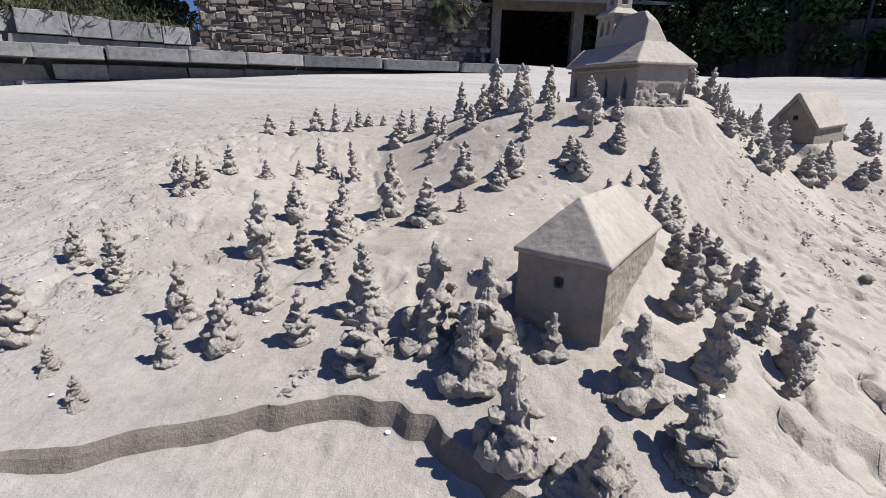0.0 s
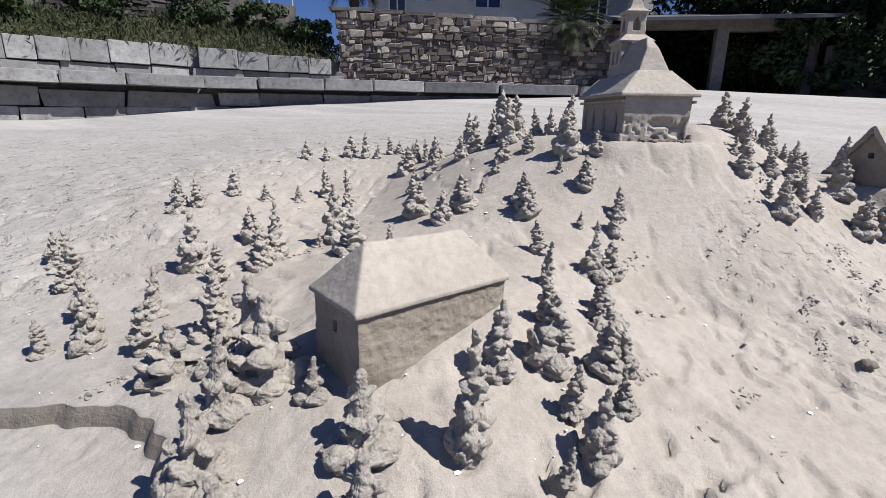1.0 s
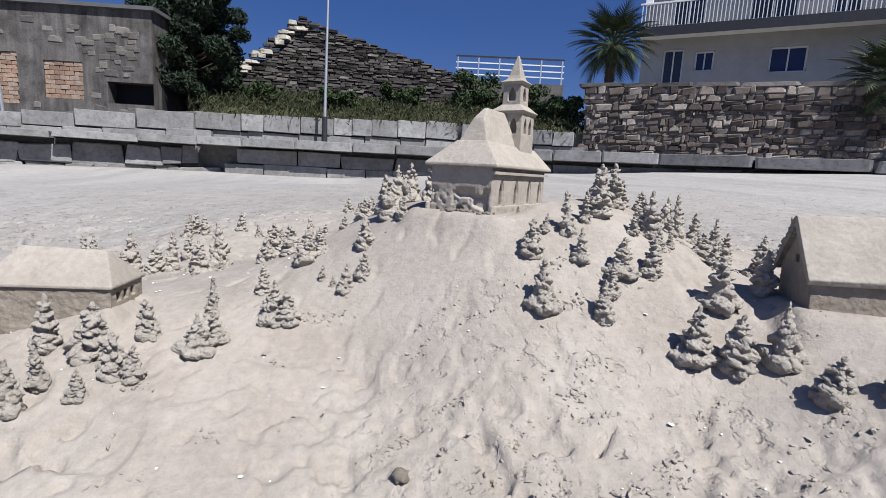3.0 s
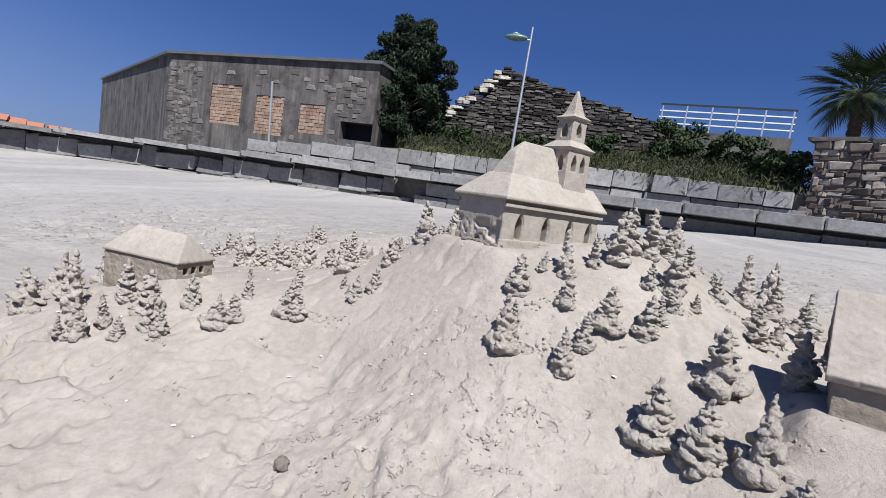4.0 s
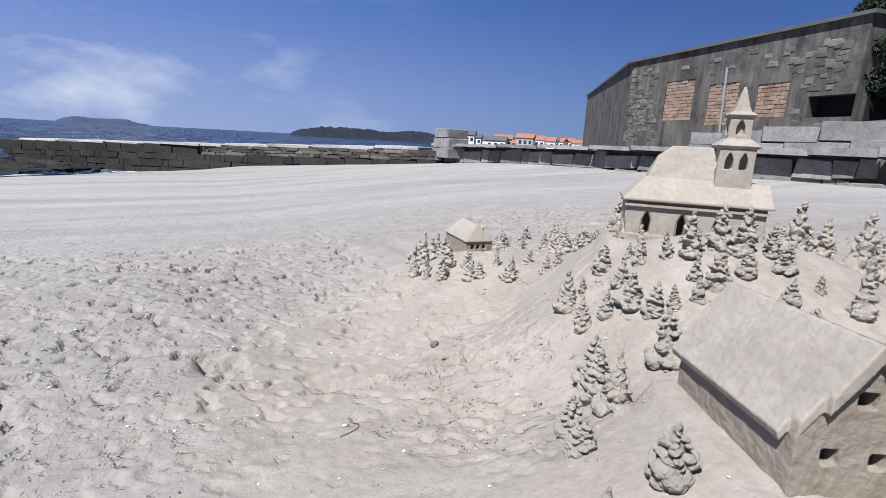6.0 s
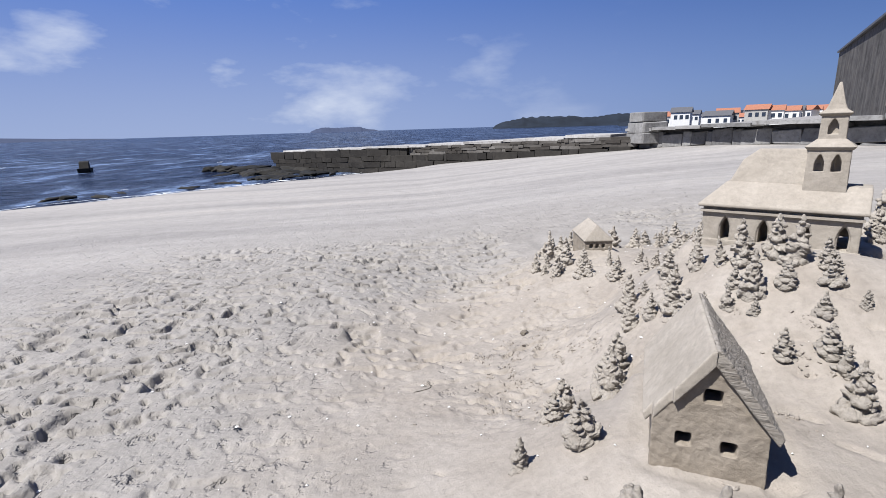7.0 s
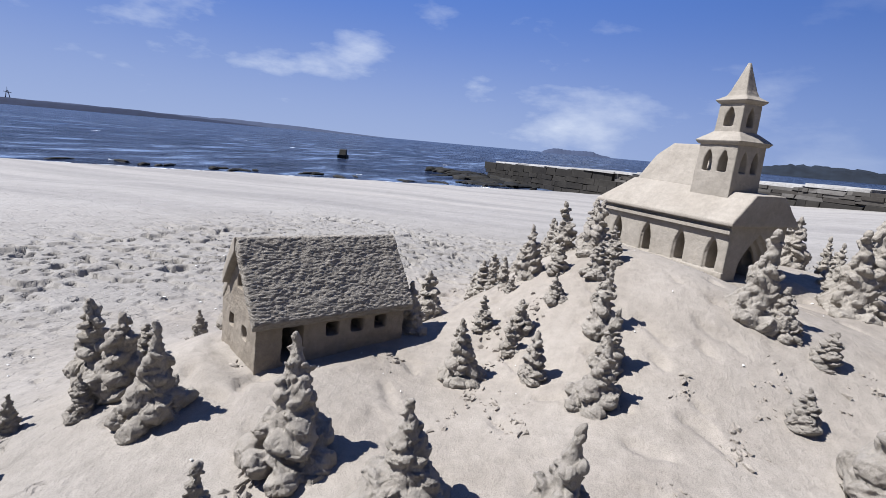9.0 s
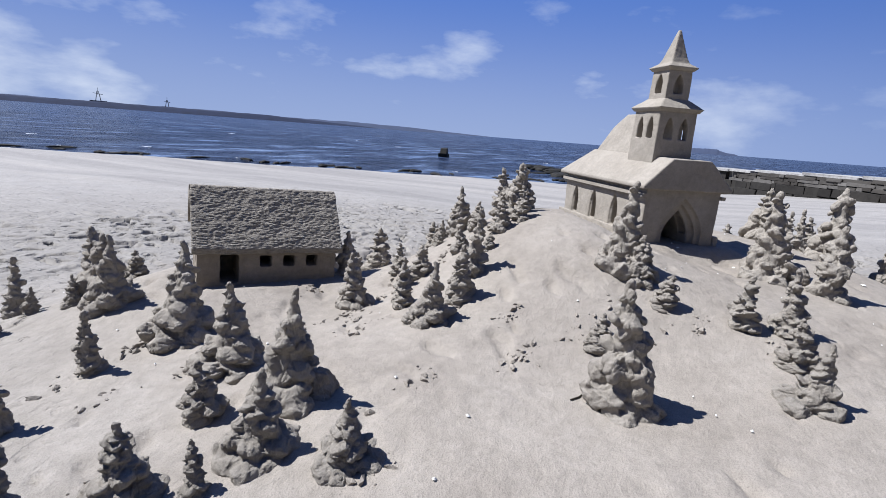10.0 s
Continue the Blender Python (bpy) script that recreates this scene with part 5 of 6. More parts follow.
# ---- carved sand ----
def solidify_sand(ob, voxel, rough, seed, rows=None, smooth=1, eroded=None):
    """Turns a clean solid into packed sand: softened edges and an uneven skin. rows: (axis height step, depth) raked courses."""
    mod = ob.modifiers.new("pack", "REMESH")
    mod.mode, mod.voxel_size, mod.use_smooth_shade = "VOXEL", voxel, True
    if smooth:
        sm = ob.modifiers.new("wear", "SMOOTH")
        sm.factor, sm.iterations = 0.5, smooth
    bpy.context.view_layer.update()
    dg = bpy.context.evaluated_depsgraph_get()
    me = bpy.data.meshes.new_from_object(ob.evaluated_get(dg))
    ob.modifiers.clear()
    old, mat = ob.data, ob.data.materials[0]
    n = len(me.vertices)
    co, no = np.empty(n * 3), np.empty(n * 3)
    me.vertices.foreach_get("co", co)
    me.vertices.foreach_get("normal", no)
    co, no = co.reshape(-1, 3), no.reshape(-1, 3)
    def grain(step, sd):
        return (field(co[:, 0] + 0.37 * co[:, 2], co[:, 1] - 0.29 * co[:, 2], step, sd) + field(co[:, 1] + 0.31 * co[:, 0], co[:, 2] + 0.23 * co[:, 0], step, sd + 50) + field(co[:, 2] + 0.33 * co[:, 1], co[:, 0] - 0.27 * co[:, 1], step, sd + 90)) * 0.55
    d = grain(0.05, seed) * 0.5 + grain(0.024, seed + 1) * 0.4 + grain(0.012, seed + 2) * 0.35
    d = d * rough
    if rows:
        step, depth = rows
        wob = field(co[:, 0], co[:, 0] * 0, 0.05, seed + 5) * 0.5
        d = d + depth * (field(co[:, 0] + wob * 0.01, co[:, 2] * 4.0, step, seed + 6) + 0.6 * field(co[:, 0], co[:, 2] * 3.2, step * 0.5, seed + 7)) * (no[:, 2] > 0.2)
    if eroded:
        # crumbled hollows low on the end wall
        x1, z1, deep = eroded
        at = solid((x1 - co[:, 0]) / 0.01) * (1 - solid((co[:, 2] - z1 * 0.55) / (z1 * 0.45)))
        d = d - deep * at * (solid((field(co[:, 1], co[:, 2], 0.06, seed + 60) + 0.25) / 0.5) + 0.6 * np.maximum(field(co[:, 1], co[:, 2], 0.022, seed + 61), 0))
    co = co + no * d[:, None]
    me.vertices.foreach_set("co", co.ravel())
    me.materials.clear()
    me.materials.append(mat)
    me.polygons.foreach_set("use_smooth", [True] * len(me.polygons))
    me.update()
    ob.data = me
    bpy.data.meshes.remove(old)
    return ob


def carve(ob, cutters):
    """Cuts recesses into a solid."""
    tools = []
    for bm in cutters:
        t = part("cutter", bm, DARK, None)
        t.matrix_basis = ob.parent.matrix_basis @ ob.matrix_basis
        m = ob.modifiers.new("cut", "BOOLEAN")
        m.operation, m.solver, m.object = "DIFFERENCE", "EXACT", t
        tools.append(t)
    bpy.context.view_layer.update()
    me = bpy.data.meshes.new_from_object(ob.evaluated_get(bpy.context.evaluated_depsgraph_get()))
    ob.modifiers.clear()
    mat, old = ob.data.materials[0], ob.data
    me.materials.clear()
    me.materials.append(mat)
    ob.data = me
    bpy.data.meshes.remove(old)
    for t in tools:
        d = t.data
        bpy.data.objects.remove(t)
        bpy.data.meshes.remove(d)
    return ob


def lancet(w, h, n=5):
    """Outline of a pointed arch standing on the origin."""
    pts = [(-w / 2, 0), (w / 2, 0)]
    spring = max(h - w * 1.35, h * 0.36)
    for i in range(n + 1):
        k = i / n
        pts.append((w / 2 * (1 - k ** 1.7), spring + (h - spring) * k))
    for i in range(n - 1, -1, -1):
        k = i / n
        pts.append((-w / 2 * (1 - k ** 1.7), spring + (h - spring) * k))
    return pts


def shift(pts, dx, dz):
    return [(p + dx, q + dz) for p, q in pts]


def frustum(bm, z0, h0, z1, h1, cx=0.0, cy=0.0):
    """A square block that narrows or widens upward; h: half width, one number or two."""
    h0, h1 = (h0, h0) if isinstance(h0, float) else h0, (h1, h1) if isinstance(h1, float) else h1
    lo = [bm.verts.new((cx + sx * h0[0], cy + sy * h0[1], z0)) for sx, sy in ((-1, -1), (1, -1), (1, 1), (-1, 1))]
    hi = [bm.verts.new((cx + sx * h1[0], cy + sy * h1[1], z1)) for sx, sy in ((-1, -1), (1, -1), (1, 1), (-1, 1))]
    bm.faces.new(lo[::-1])
    bm.faces.new(hi)
    for i in range(4):
        j = (i + 1) % 4
        bm.faces.new((lo[i], lo[j], hi[j], hi[i]))
    return bm


def hull(bm, pts):
    vs = [bm.verts.new(p) for p in pts]
    bmesh.ops.convex_hull(bm, input=vs)
    return bm


def church():
    ob = empty("sand_church", pose(*CHURCH_AT, CHURCH_Z, 0, 0, CHURCH_TURN) @ Matrix.Scale(1.07, 4), "sand sculpture of a church with steep roof and square spired tower", "sand church")
    L, Wd, H = 0.405, 0.2, 0.262
    # body with its plinth and the gabled front
    bm = bmesh.new()
    box(bm, -L, L, -Wd, Wd, -0.05, H)
    body = part("body", bm, CARVED, ob)
    cuts = []
    for sy in (-1, 1):
        for x in (-0.27, -0.06, 0.15, 0.33):
            cuts.append(prism(bmesh.new(), shift(lancet(0.07, 0.168), x, 0.036), sy * (Wd - 0.01), sy * (Wd + 0.05), "y"))
            cuts.append(prism(bmesh.new(), shift(lancet(0.05, 0.146), x, 0.042), sy * (Wd - 0.16), sy * (Wd + 0.05), "y"))
    for k, (w, h, d) in enumerate(((0.235, 0.25, 0.016), (0.19, 0.222, 0.036), (0.14, 0.19, 0.3))):
        cuts.append(prism(bmesh.new(), shift(lancet(w, h), 0.012, -0.03), L - d, L + 0.05, "x"))
    carve(body, cuts)
    solidify_sand(body, 0.0045, 0.0018, 1, smooth=1, eroded=(-L + 0.012, 0.15, 0.022))
    bm = bmesh.new()
    box(bm, -L - 0.022, L + 0.012, -Wd - 0.022, -Wd - 0.001, -0.05, 0.045)
    part("plinth", bm, CARVED, ob)
    solidify_sand(bpy.data.objects[ob.children[-1].name], 0.005, 0.004, 7)
    bm = bmesh.new()
    box(bm, -L - 0.022, L + 0.012, Wd + 0.001, Wd + 0.022, -0.05, 0.045)
    part("plinth", bm, CARVED, ob)
    solidify_sand(bpy.data.objects[ob.children[-1].name], 0.005, 0.004, 8)
    # lower roof, overhanging, hipped at the back
    bm = bmesh.new()
    e0, ew, zb, zt = 0.43, 0.2375, 0.266, 0.412
    hull(bm, [(sx * e0, sy * ew, z) for sx in (-1, 1) for sy in (-1, 1) for z in (0.258, 0.275)] + [(-0.3, -0.102, zt), (-0.3, 0.102, zt), (0.425, -0.102, zt - 0.01), (0.425, 0.102, zt - 0.01)])
    roof = part("lower_roof", bm, CARVED, ob)
    solidify_sand(roof, 0.005, 0.0016, 11, smooth=4)
    bm = bmesh.new()
    for sy in (-1, 1):
        box(bm, -0.415, 0.415, min(sy * 0.2, sy * 0.222), max(sy * 0.2, sy * 0.222), 0.222, 0.238)
    part("eave_moulding", bm, CARVED, ob)
    solidify_sand(bpy.data.objects[ob.children[-1].name], 0.0045, 0.003, 13)
    # steep upper roof
    bm = bmesh.new()
    hull(bm, [(-0.292, sy * 0.096, 0.405) for sy in (-1, 1)] + [(0.2, sy * 0.096, 0.405) for sy in (-1, 1)] + [(-0.15, sy * 0.012, 0.615) for sy in (-1, 1)] + [(-0.232, sy * 0.036, 0.548) for sy in (-1, 1)] + [(0.2, sy * 0.012, 0.615) for sy in (-1, 1)])
    solidify_sand(part("upper_roof", bm, CARVED, ob), 0.005, 0.0015, 15, smooth=4)
    # tower
    tx, ty = 0.205, -0.03
    bm = frustum(bmesh.new(), 0.36, 0.104, 0.62, 0.1, tx, ty)
    tower = part("tower", bm, CARVED, ob)
    cuts = []
    for dd in (-0.04, 0.04):
        for sg in (-1, 1):
            cuts.append(prism(bmesh.new(), shift(lancet(0.046, 0.104), tx + dd, 0.488), ty + sg * 0.03, ty + sg * 0.14, "y"))
            cuts.append(prism(bmesh.new(), shift(lancet(0.046, 0.104), ty + dd, 0.488), tx + sg * 0.03, tx + sg * 0.14, "x"))
    carve(tower, cuts)
    solidify_sand(tower, 0.004, 0.0015, 17)
    bm = frustum(bmesh.new(), 0.614, 0.106, 0.632, 0.12, tx, ty)
    frustum(bm, 0.631, 0.119, 0.676, 0.066, tx, ty)
    solidify_sand(part("tower_cornice", bm, CARVED, ob), 0.004, 0.0015, 19)
    bm = frustum(bmesh.new(), 0.668, 0.065, 0.812, 0.062, tx, ty)
    belfry = part("belfry", bm, CARVED, ob)
    cuts = []
    for sg in (-1, 1):
        cuts.append(prism(bmesh.new(), shift(lancet(0.05, 0.09), tx, 0.7), ty + sg * 0.025, ty + sg * 0.1, "y"))
        cuts.append(prism(bmesh.new(), shift(lancet(0.05, 0.09), ty, 0.7), tx + sg * 0.025, tx + sg * 0.1, "x"))
    carve(belfry, cuts)
    solidify_sand(belfry, 0.0036, 0.0015, 21)
    bm = frustum(bmesh.new(), 0.803, 0.066, 0.82, 0.082, tx, ty)
    frustum(bm, 0.819, 0.081, 0.838, 0.052, tx, ty)
    frustum(bm, 0.834, 0.052, 0.862, 0.04, tx, ty)
    frustum(bm, 0.861, 0.04, 0.99, 0.006, tx, ty)
    solidify_sand(part("spire", bm, CARVED, ob), 0.0036, 0.0013, 23)
    return ob


church()


def lodge():
    ob = empty("sand_house", pose(*LODGE_AT, LODGE_Z, 0, 0, LODGE_TURN) @ Matrix.Diagonal((1.1, 1.13, 1.05, 1)), "low sand house with smooth hipped roof among the sand firs", "sand house")
    L, Wd, E, R = 0.28, 0.136, 0.258, 0.425
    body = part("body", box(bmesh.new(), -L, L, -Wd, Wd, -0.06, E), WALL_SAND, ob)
    cuts = [box(bmesh.new(), -L - 0.05, -L + 0.04, -0.012, 0.018, 0.155, 0.195)]
    for y in (-0.07, -0.01, 0.05):
        cuts.append(box(bmesh.new(), L - 0.04, L + 0.05, y - 0.018, y + 0.018, 0.175, 0.222))
    carve(body, cuts)
    solidify_sand(body, 0.005, 0.005, 31, smooth=1)
    bm = bmesh.new()
    hull(bm, [(sx * 0.293, sy * 0.146, z) for sx in (-1, 1) for sy in (-1, 1) for z in (E - 0.008, E + 0.006)] + [(-0.18, -0.006, R), (-0.18, 0.006, R), (0.2, -0.006, R - 0.01), (0.2, 0.006, R - 0.01)])
    solidify_sand(part("roof", bm, CARVED, ob), 0.005, 0.002, 33, smooth=4)
    return ob


lodge()


def cottage():
    ob = empty("sand_cottage", pose(*COTTAGE_AT, COTTAGE_Z, 0, 0, COTTAGE_TURN) @ pose(0, 0, 0, 0, -2.5, 0) @ Matrix.Scale(1.05, 4), "sand cottage with steep raked roof, door and small windows", "sand house")
    L, Wd, E, R = 0.305, 0.166, 0.185, 0.42
    bm = prism(bmesh.new(), [(-Wd, -0.06), (Wd, -0.06), (Wd, E), (0, R - 0.03), (-Wd, E)], -L, L, "x")
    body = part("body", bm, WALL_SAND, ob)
    cuts = [box(bmesh.new(), 0.135, 0.212, Wd - 0.2, Wd + 0.06, 0.002, 0.135)]
    for x in (0.02, -0.085, -0.19):
        cuts.append(box(bmesh.new(), x - 0.026, x + 0.026, Wd - 0.15, Wd + 0.06, 0.075, 0.13))
    for y, z, w in ((0.06, 0.066, 0.022), (-0.07, 0.075, 0.023), (0.004, 0.235, 0.025)):
        cuts.append(box(bmesh.new(), L - 0.16, L + 0.05, y - w, y + w, z, z + 0.048))
    cuts.append(box(bmesh.new(), -L - 0.05, -L + 0.06, -0.018, 0.018, 0.2, 0.24))
    carve(body, cuts)
    solidify_sand(body, 0.005, 0.004, 41, smooth=1)
    for sg in (1, -1):
        ez = 0.168 if sg > 0 else 0.15
        prof = [(0.0, R - 0.05), (0.0, R), (sg * 0.012, R - 0.003), (sg * 0.197, ez), (sg * 0.186, ez - 0.028)]
        bm = prism(bmesh.new(), prof, -0.33, 0.326 if sg > 0 else 0.33, "x")
        slope = part("roof_slope", bm, THATCH if sg > 0 else CARVED, ob)
        if sg < 0:
            # a piece has broken out of the verge
            carve(slope, [box(bmesh.new(), L - 0.03, L + 0.1, -0.21, -0.165, 0.05, 0.5), box(bmesh.new(), L + 0.004, L + 0.1, -0.17, -0.11, 0.1, 0.5)])
        solidify_sand(slope, 0.0034, 0.0042 if sg > 0 else 0.0018, 43 + sg, smooth=2 if sg > 0 else 5, rows=(0.016, 0.0016) if sg > 0 else None)
    return ob


cottage()


# ---- drip-sand firs ----
def blob(bm, at, r, squash, rnd):
    """One handful of dripped sand."""
    made = bmesh.ops.create_icosphere(bm, subdivisions=2, radius=1)["verts"]
    turn = Euler((rnd.uniform(-0.5, 0.5), rnd.uniform(-0.5, 0.5), rnd.uniform(0, 6.28))).to_matrix()
    size = Vector((r * rnd.uniform(0.85, 1.2), r * rnd.uniform(0.85, 1.2), r * squash))
    off = Vector((rnd.uniform(-50, 50), 0, 0))
    for v_ in made:
        p_ = v_.co * (1 + 0.3 * noise.noise(v_.co * 1.6 + off))
        v_.co = turn @ Vector((p_.x * size.x, p_.y * size.y, p_.z * size.z)) + Vector(at)


def fir_mesh(seed, tiers, lobes, fat, taper=1.0, skirt=0.0, drip=0.0):
    """Wet sand dripped in flat dollops onto rounded lumps, with a pointed top, one unit high. skirt: spread of the foot; drip: depth of the runnels."""
    rnd = random.Random(seed)
    bm = bmesh.new()
    lean = (rnd.gauss(0, 0.06), rnd.gauss(0, 0.06))
    core = bmesh.ops.create_cone(bm, segments=16, radius1=fat * 0.8, radius2=0.06 if drip else 0.025, depth=1.05, cap_ends=True)["verts"]
    for v_ in core:
        z = v_.co.z + 0.525 - 0.09
        v_.co = Vector((v_.co.x * 0.85 + lean[0] * z, v_.co.y * 0.85 + lean[1] * z, z))
    # big rounded lumps at the foot
    for q in range(5 + int(4 * skirt)):
        a_ = q * 1.13 + rnd.uniform(-0.3, 0.3)
        far_ = fat * (0.5 + 0.35 * skirt) * rnd.uniform(0.8, 1.1)
        blob(bm, (far_ * math.cos(a_), far_ * math.sin(a_), rnd.uniform(-0.03, 0.12)), fat * rnd.uniform(0.36, 0.56), rnd.uniform(0.5, 0.8), rnd)
    z = 0.1
    tiers = tiers + 3
    for k in range(tiers):
        step = (0.9 - z) / (tiers - k) * rnd.uniform(0.75, 1.2)
        reach = fat * ((0.26 if drip else 0.18) + (0.74 if drip else 0.8) * (1 - z) ** taper) * rnd.uniform(0.78, 1.16)
        m = max(3, round(lobes * (1.0 - 0.6 * z)))
        off = rnd.uniform(0, 6.28)
        for q in range(m):
            if rnd.random() < 0.14:
                continue
            a_ = off + q * math.tau / m + rnd.gauss(0, 0.3)
            r = reach * rnd.uniform(0.26, 0.52) + 0.012
            d_ = max(reach - r * 0.8, 0.0)
            zz = z + rnd.gauss(0, 0.3) * step
            blob(bm, (d_ * math.cos(a_) + lean[0] * zz, d_ * math.sin(a_) + lean[1] * zz, zz), r, rnd.uniform(0.3, 0.7), rnd)
        z += step
    blob(bm, (lean[0] * 0.92, lean[1] * 0.92, 0.9), 0.085 if drip else 0.05, 1.1 if drip else 1.7, rnd)
    ob = part("sand_fir", bm, DRIP, None)
    mod = ob.modifiers.new("pile", "REMESH")
    mod.mode, mod.voxel_size = "VOXEL", 0.0125
    bpy.context.view_layer.update()
    me = bpy.data.meshes.new_from_object(ob.evaluated_get(bpy.context.evaluated_depsgraph_get()))
    old = ob.data
    bpy.data.objects.remove(ob)
    bpy.data.meshes.remove(old)
    n_ = len(me.vertices)
    co, no = np.empty(n_ * 3), np.empty(n_ * 3)
    me.vertices.foreach_get("co", co)
    me.vertices.foreach_get("normal", no)
    co, no = co.reshape(-1, 3), no.reshape(-1, 3)
    u_, w_ = co[:, 0] + 0.4 * co[:, 1], co[:, 1] - 0.3 * co[:, 0]
    ang = np.arctan2(co[:, 1], co[:, 0])
    up_ = co[:, 2] + 0.1 * field(u_, w_, 0.2, seed + 3)
    d = 0.012 * field(u_ + 0.5 * co[:, 2], co[:, 2] - 0.4 * w_, 0.1, seed) + 0.011 * field(w_ - 0.4 * co[:, 2], co[:, 2] + 0.3 * u_, 0.045, seed + 1)
    # creases between the dollops, lying nearly level
    crease = np.abs(field(ang * 0.12, up_, 0.075, seed + 4))
    nick = np.abs(field(u_ * 0.6 + w_ * 0.5, up_ * 1.3, 0.05, seed + 5))
    d = d - 0.015 * solid(1 - crease / 0.16) - 0.01 * solid(1 - nick / 0.15)
    d = d - drip * np.maximum(field(ang * 2.2, co[:, 2] * 0.8, 0.5, seed + 2), 0)
    me.vertices.foreach_set("co", (co + no * d[:, None]).ravel())
    me.polygons.foreach_set("use_smooth", [True] * len(me.polygons))
    me.materials.clear()
    me.materials.append(DRIP)
    me.update()
    return me


FIRS = [fir_mesh(100 + i, (6, 7, 8, 7, 6)[i % 5], (6, 7)[i % 2], (0.31, 0.35, 0.38)[i % 3], (1.0, 1.2, 0.85)[i % 3]) for i in range(12)]
STOUT = [fir_mesh(200 + i, (6, 7, 7, 8)[i % 4], (7, 8)[i % 2], (0.38, 0.41, 0.44)[i % 3], (1.0, 1.25, 1.45)[i % 3], 0.7) for i in range(9)]
SLIM = [fir_mesh(300 + i, (7, 8)[i % 2], (4, 5)[i % 2], (0.26, 0.3)[i % 2]) for i in range(5)]
RUNNY = [fir_mesh(400 + i, 1 + i % 2, 5, (0.42, 0.46, 0.4)[i % 3], (0.9, 1.1)[i % 2], 0.8, 0.015) for i in range(6)]

WEST_RIM = [(-3.6, 0.9, 0.1, 1), (-3.56, 1.13, 0.1, 1), (-3.54, 1.41, 0.23), (-3.34, 0.86, 0.16), (-3.19, -0.51, 0.22), (-3.19, 0.79, 0.22, 1), (-3.17, -0.3, 0.27, 1), (-3.16, 1.47, 0.17), (-3.15, 1.04, 0.24), (-3.13, 1.79, 0.19), (-3.09, 1.55, 0.26),
            (-3.06, 0.26, 0.21, 1), (-3.05, 0.55, 0.2), (-3.02, -0.09, 0.26, 1), (-2.95, -0.72, 0.22, 1), (-2.94, 0.85, 0.23), (-2.91, 0.11, 0.2, 1), (-2.86, -0.08, 0.3), (-2.81, -0.54, 0.24, 1), (-2.81, -0.28, 0.14), (-2.81, 0.44, 0.27, 1), (-2.79, 0.15, 0.29),
            (-2.71, 0.7, 0.21)]
WEST_FIELD = [(-2.62, 1.41, 0.06), (-2.61, 1.2, 0.31), (-2.57, 0.97, 0.2), (-2.44, 2.02, 0.06), (-2.41, 2.04, 0.23), (-2.36, 0.94, 0.22), (-2.35, 2.17, 0.21), (-2.26, 1, 0.32), (-2.25, 2.09, 0.2), (-2.21, 1.36, 0.22), (-2.01, 0.93, 0.09, 1),
              (-1.97, 0.65, 0.24, 1), (-1.94, 2.22, 0.2), (-1.89, 0.94, 0.35), (-1.8, 0.53, 0.11), (-1.74, 2.09, 0.13, 1)]
LODGE_SIDE = [(-2.59, -0.74, 0.37), (-2.44, -0.98, 0.11), (-2.34, -0.63, 0.27), (-2.3, -1, 0.23), (-2.25, -0.87, 0.19), (-2.12, -0.7, 0.25), (-2.07, -0.97, 0.13, 1), (-1.97, -0.84, 0.2), (-1.91, -0.59, 0.19), (-1.88, -0.89, 0.16), (-1.67, -0.7, 0.18, 1),
              (-1.66, -0.39, 0.21), (-1.59, -0.63, 0.16, 1), (-1.51, 2.01, 0.14, 1)]
RIDGE = [(-1.46, 0.69, 0.26), (-1.29, 1.86, 0.11), (-1.24, 2.02, 0.26), (-1.23, 1.71, 0.29), (-1.08, 1.14, 0.16), (-0.81, 1.21, 0.22), (-0.81, 3.02, 0.18), (-0.7, 1, 0.18), (-0.69, 2.85, 0.14), (-0.62, 1.72, 0.24), (-0.58, 0.97, 0.27),
         (-0.51, 0.7, 0.32), (-0.5, 1.45, 0.22), (-0.45, 0.92, 0.27), (-0.44, 2.78, 0.22), (-0.42, 0.71, 0.32)]
SADDLE = [(-1.48, 0.45, 0.19), (-1.42, -0.2, 0.17), (-1.33, -0.46, 0.21, 1), (-1.3, 0.43, 0.2), (-1.25, -0.51, 0.18), (-1.19, 0.04, 0.22), (-1.13, 0.43, 0.09), (-1.1, 0.15, 0.17, 1), (-1.08, -0.23, 0.1), (-1.02, -0.31, 0.07), (-0.95, -0.37, 0.16),
          (-0.94, 0.48, 0.1), (-0.85, -0.34, 0.18), (-0.82, -0.1, 0.18), (-0.81, 0.09, 0.11), (-0.8, 0.53, 0.16), (-0.68, 0.41, 0.14), (-0.65, 0.13, 0.28), (-0.59, -0.04, 0.14), (-0.4, 1.83, 0.23), (-0.4, 2.58, 0.26), (-0.36, 1.72, 0.2),
          (-0.34, 2.47, 0.14)]
BACK = [(-0.27, 1.3, 0.3), (-0.17, 1.03, 0.39), (-0.16, 1.34, 0.1), (-0.11, 2.51, 0.19), (-0.07, 2.43, 0.14), (0.01, 0.8, 0.24), (0.01, 2.31, 0.11), (0.3, 0.72, 0.22), (0.42, 0.77, 0.39, 1), (0.5, 0.98, 0.3), (0.72, 1.26, 0.28, 1),
        (1.02, 0.24, 0.34, 1), (1.04, 0.84, 0.23), (1.07, 0.33, 0.18, 1), (1.11, 0.7, 0.19), (1.16, 0.44, 0.13), (1.26, 0.87, 0.17, 1), (1.45, 0.89, 0.19, 1), (1.49, 0.31, 0.13), (1.73, 0.45, 0.37, 1)]
